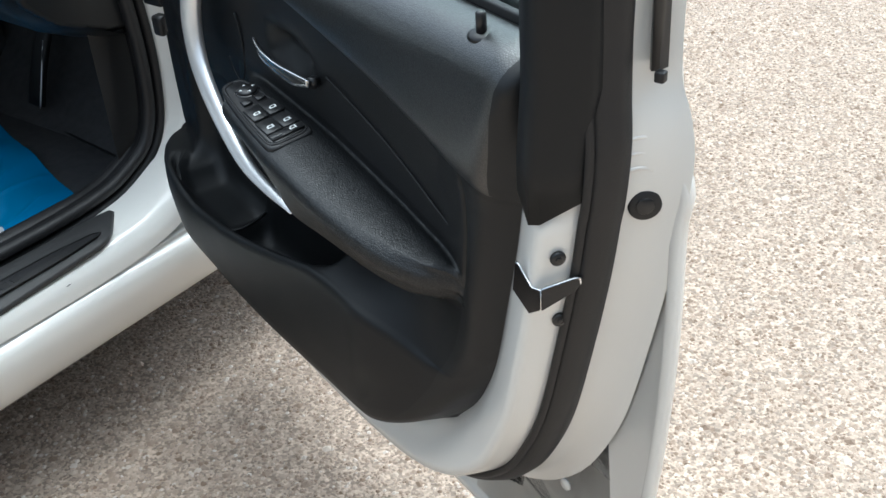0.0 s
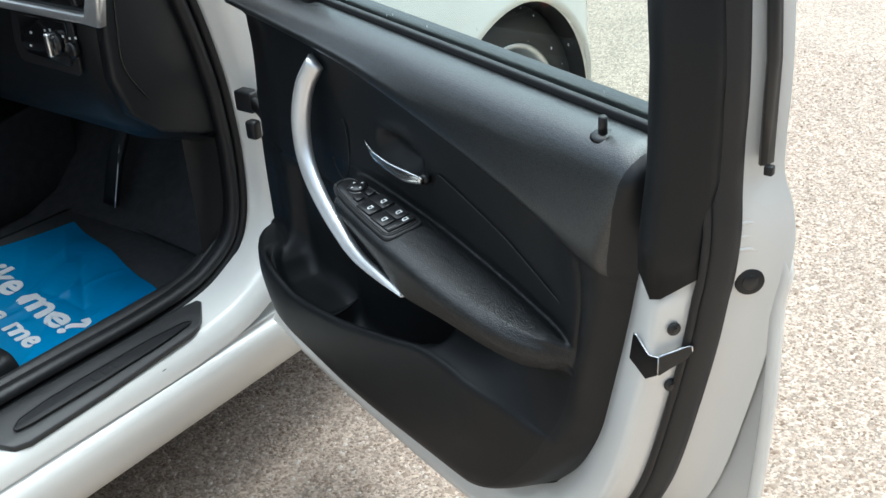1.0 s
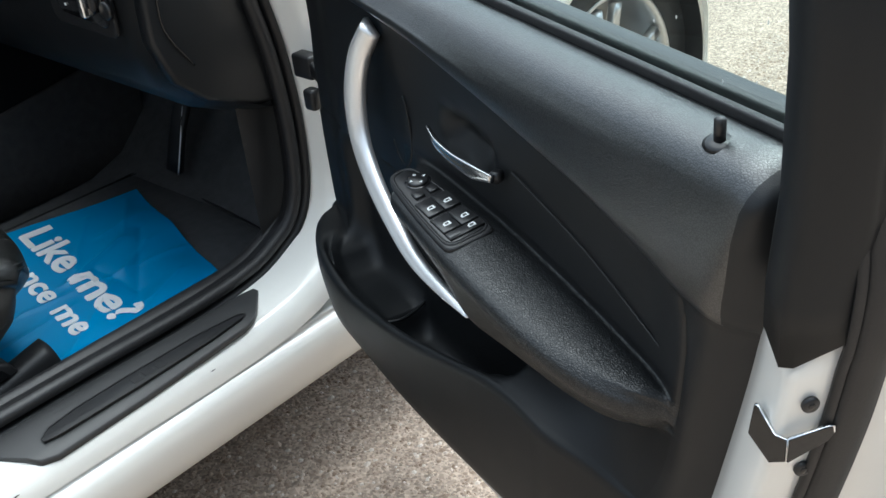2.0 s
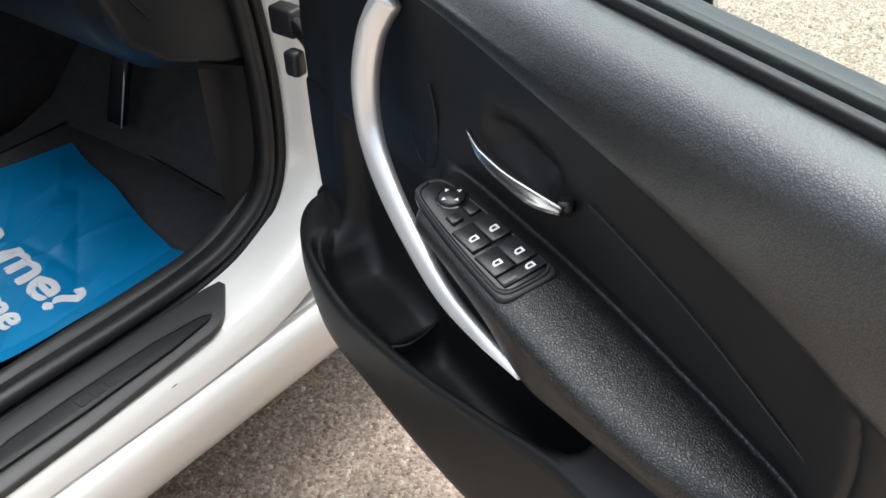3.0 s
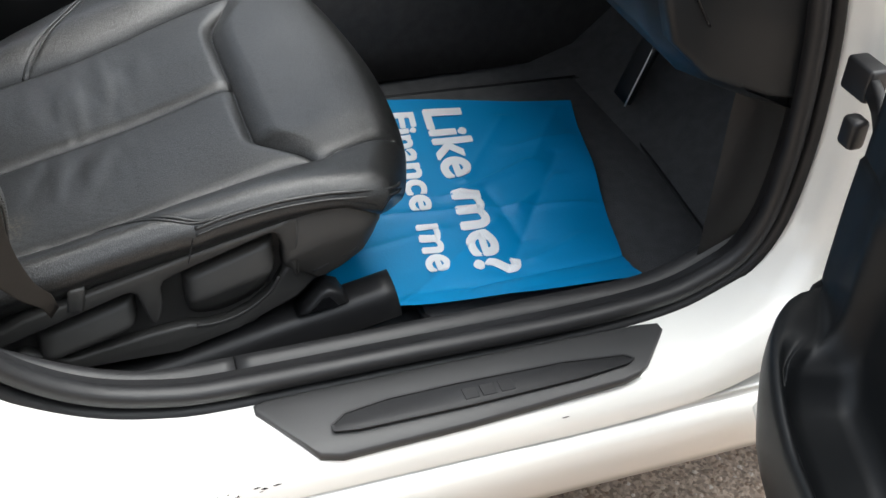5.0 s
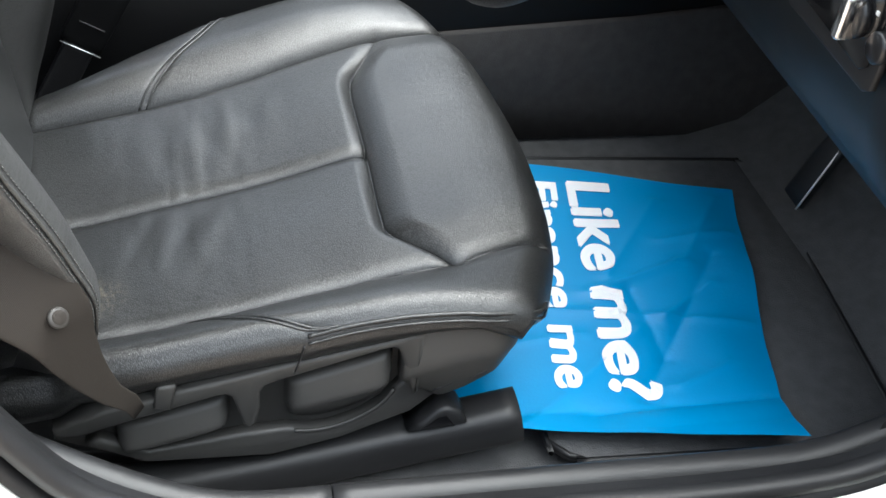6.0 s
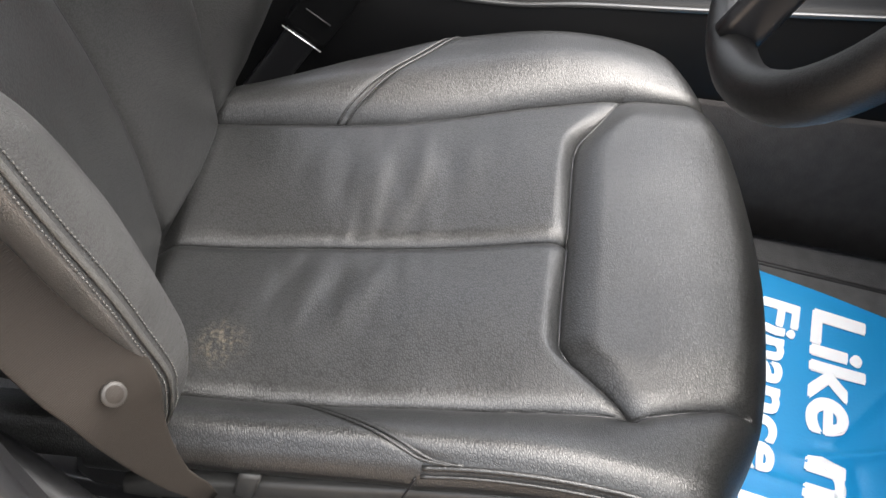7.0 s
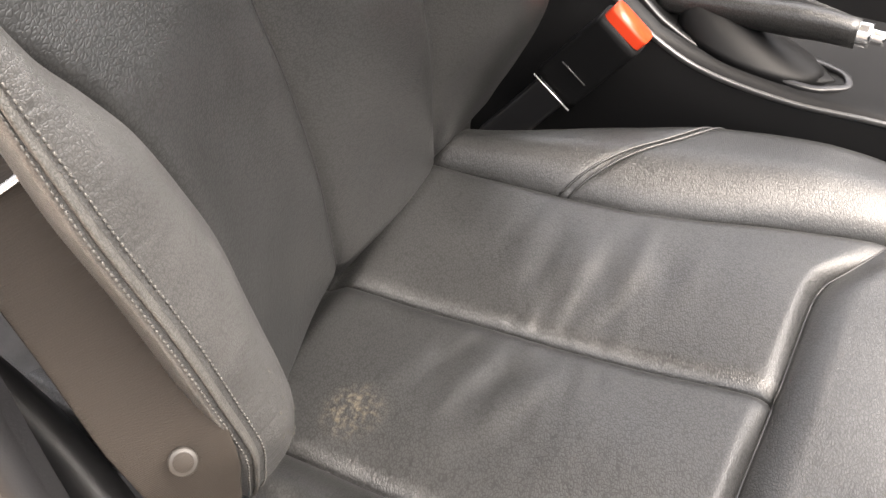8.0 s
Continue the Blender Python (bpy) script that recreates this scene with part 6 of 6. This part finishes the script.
def build_mats():
    ob = thing("floor_mat", "black carpet floor mat with a stitched rounded edge", "floor mat")
    outline = []
    for cx, cy, a0 in ((-0.74, 0.685, math.pi), (-0.263, 0.685, 1.5 * math.pi), (-0.255, 1.02, 0), (-0.72, 1.06, 0.5 * math.pi)):
        outline += [(cx + 0.05 * math.cos(a0 + k * math.pi / 12), cy + 0.05 * math.sin(a0 + k * math.pi / 12)) for k in range(7)]
    part("mat", slab(outline, lambda a, b, h: Vector((a, b, min(0.267, paper_z(a, b)) - 0.016 + h)), 0.010, 0.003), CARPET, ob)
    loop = [Vector((a, b, min(0.267, paper_z(a, b)) - 0.007)) for a, b in outline]
    part("bound_edge", sweep(loop + [loop[0]], circle(0.004, 8), n=120), RUBBER, ob, "bound mat edge")
    sheet = thing("paper_mat", "crumpled bright blue paper mat with white lettering", "paper mat", m=Matrix.Translation((PA.x, PA.y, 0.26)))
    rows = [[paper_point(i / 130, t) for i in range(131)] for t in np.linspace(0, 0.44, 110)]
    part("sheet", loft(rows, closed=False), PAPER, sheet)
    # letters run across the paper, their tops towards its front edge
    for body, size, start, run, length, rise in (("Like me?", 0.1, (-0.703, 0.785), (0.990, -0.143), 0.420, 0.062), ("Finance me", 0.1, (-0.707, 0.724), (0.989, -0.150), 0.405, 0.044)):
        ob = writing("lettering", body, size, INK, sheet, Matrix(), bold=0.0012)
        me = ob.data
        # heavy letters: five prints of each, shifted by the width of a stroke's edge
        bm = bmesh.new()
        for n, (sx, sy) in enumerate(((0, 0), (0.0022, 0.001), (-0.0022, 0.001), (0.001, -0.0018), (-0.001, 0.0018))):
            seen = len(bm.verts)
            bm.from_mesh(me)
            bm.verts.ensure_lookup_table()
            for v in bm.verts[seen:]:
                v.co += Vector((sx, sy, 0.00012 * n))
        xs, ys = [v.co.x for v in bm.verts], [v.co.y for v in bm.verts]
        k, up = length / (max(xs) - min(xs)), rise / max(ys)
        bmesh.ops.subdivide_edges(bm, edges=[e for e in bm.edges if e.calc_length() > 0.02], cuts=2)
        for v in bm.verts:
            a, b = (v.co.x - min(xs)) * k, v.co.y * up
            rel = Vector((start[0] + run[0] * a - run[1] * b, start[1] + run[1] * a + run[0] * b)) - PA
            v.co = paper_point(rel.dot(PU) / (PB - PA).length, rel.dot(PV), 0.0012 + v.co.z)
        bm.to_mesh(me)
        bm.free()


build_mats()


# ---- front wheel ----
def build_wheel():
    c = Vector((-0.03, 1.780, 0.312))
    size = 1.04
    ob = thing("front_wheel", "alloy front wheel with a black tyre, turned slightly", "car wheel", m=Matrix.Translation((c.x, c.y, 0)))

    def turned(profile, n=64):
        rings = [[c + Vector((x, size * r * math.cos(a), size * r * math.sin(a))) for x, r in profile] for a in np.linspace(0, 2 * math.pi, n + 1)]
        bm = loft(rings, closed=False)
        bmesh.ops.remove_doubles(bm, verts=bm.verts, dist=1e-5)
        return bm

    part("tyre", turned([(-0.01, 0.213), (0.002, 0.222), (0.006, 0.245), (0.006, 0.27), (-0.004, 0.285), (-0.02, 0.296), (-0.06, 0.30), (-0.15, 0.30), (-0.19, 0.285), (-0.20, 0.26), (-0.19, 0.215)]), TYRE, ob, "black tyre")
    part("rim", turned([(-0.002, 0.217), (0.001, 0.212), (-0.006, 0.205), (-0.02, 0.200), (-0.05, 0.190), (-0.18, 0.188)]), ALLOY, ob, "silver rim")
    part("brake_disc", turned([(-0.10, 0.02), (-0.10, 0.145), (-0.12, 0.145)]), ALLOY, ob)
    part("hub", disc(c + Vector((-0.05, 0, 0)), (1, 0, 0), 0.06, 0.035, 28, 0.006, 0.045), ALLOY, ob)
    for k in range(10):
        a = 2 * math.pi * (k // 2) / 5 + (0.17 if k % 2 else -0.17) + 0.3
        d = Vector((0, math.cos(a), math.sin(a)))
        part("spoke", sweep([c + d * 0.04 + Vector((-0.022, 0, 0)), c + d * 0.12 + Vector((-0.016, 0, 0)), c + d * 0.202 + Vector((-0.012, 0, 0))], squircle(0.026, 0.022), up=(1, 0, 0), n=8), ALLOY, ob, "silver spoke")


build_wheel()


# ---- loose stone chips of the tarmac ----
def build_chips():
    rng = np.random.default_rng(7)
    n = 84000
    x = rng.uniform(-0.3, 1.45, n)
    y = rng.uniform(0.3, 3.6, n)
    r = rng.uniform(0.0020, 0.0062, n) * (1 + (rng.random(n) < 0.03) * 0.7)
    base = np.array([(1, 0, 0), (0.3, 0.9, 0), (-0.8, 0.55, 0), (-0.75, -0.6, 0), (0.35, -0.95, 0), (0.15, 0.1, 0.75)])
    tri = np.array([(0, 1, 5), (1, 2, 5), (2, 3, 5), (3, 4, 5), (4, 0, 5)])
    a = rng.uniform(0, 6.28, n)
    ca, sa = np.cos(a), np.sin(a)
    shape = base[None] * (1 + rng.uniform(-0.25, 0.25, (n, 6, 1))) * r[:, None, None]
    v = np.stack([x[:, None] + shape[..., 0] * ca[:, None] - shape[..., 1] * sa[:, None], y[:, None] + shape[..., 0] * sa[:, None] + shape[..., 1] * ca[:, None], shape[..., 2] * 0.8 - 0.0004], -1)
    f = (tri[None] + 6 * np.arange(n)[:, None, None]).reshape(-1, 3)
    me = bpy.data.meshes.new("stone_chips")
    me.from_pydata(v.reshape(-1, 3).tolist(), [], f.tolist())
    me.materials.append(CHIPS)
    tagged(new("stone_chips", me), "loose pale and rusty stone chips set in tarmac", "gravel", kind="stuff")


CHIPS = bpy.data.materials.new("stone_chips")
CHIPS.use_nodes = True
cn, cl = CHIPS.node_tree.nodes, CHIPS.node_tree.links
geo = cn.new("ShaderNodeNewGeometry")
ramp = cn.new("ShaderNodeValToRGB")
for k, (p, col) in enumerate(((0.0, (0.20, 0.14, 0.10)), (0.15, (0.28, 0.213, 0.163)), (0.6, (0.385, 0.302, 0.236)), (0.88, (0.46, 0.375, 0.303)), (1.0, (0.58, 0.52, 0.46)))):
    e = ramp.color_ramp.elements[k] if k < 2 else ramp.color_ramp.elements.new(p)
    e.position, e.color = p, (*col, 1)
cl.new(geo.outputs["Random Per Island"], ramp.inputs[0])
cl.new(ramp.outputs[0], cn["Principled BSDF"].inputs["Base Color"])
cn["Principled BSDF"].inputs["Roughness"].default_value = 0.85
build_chips()
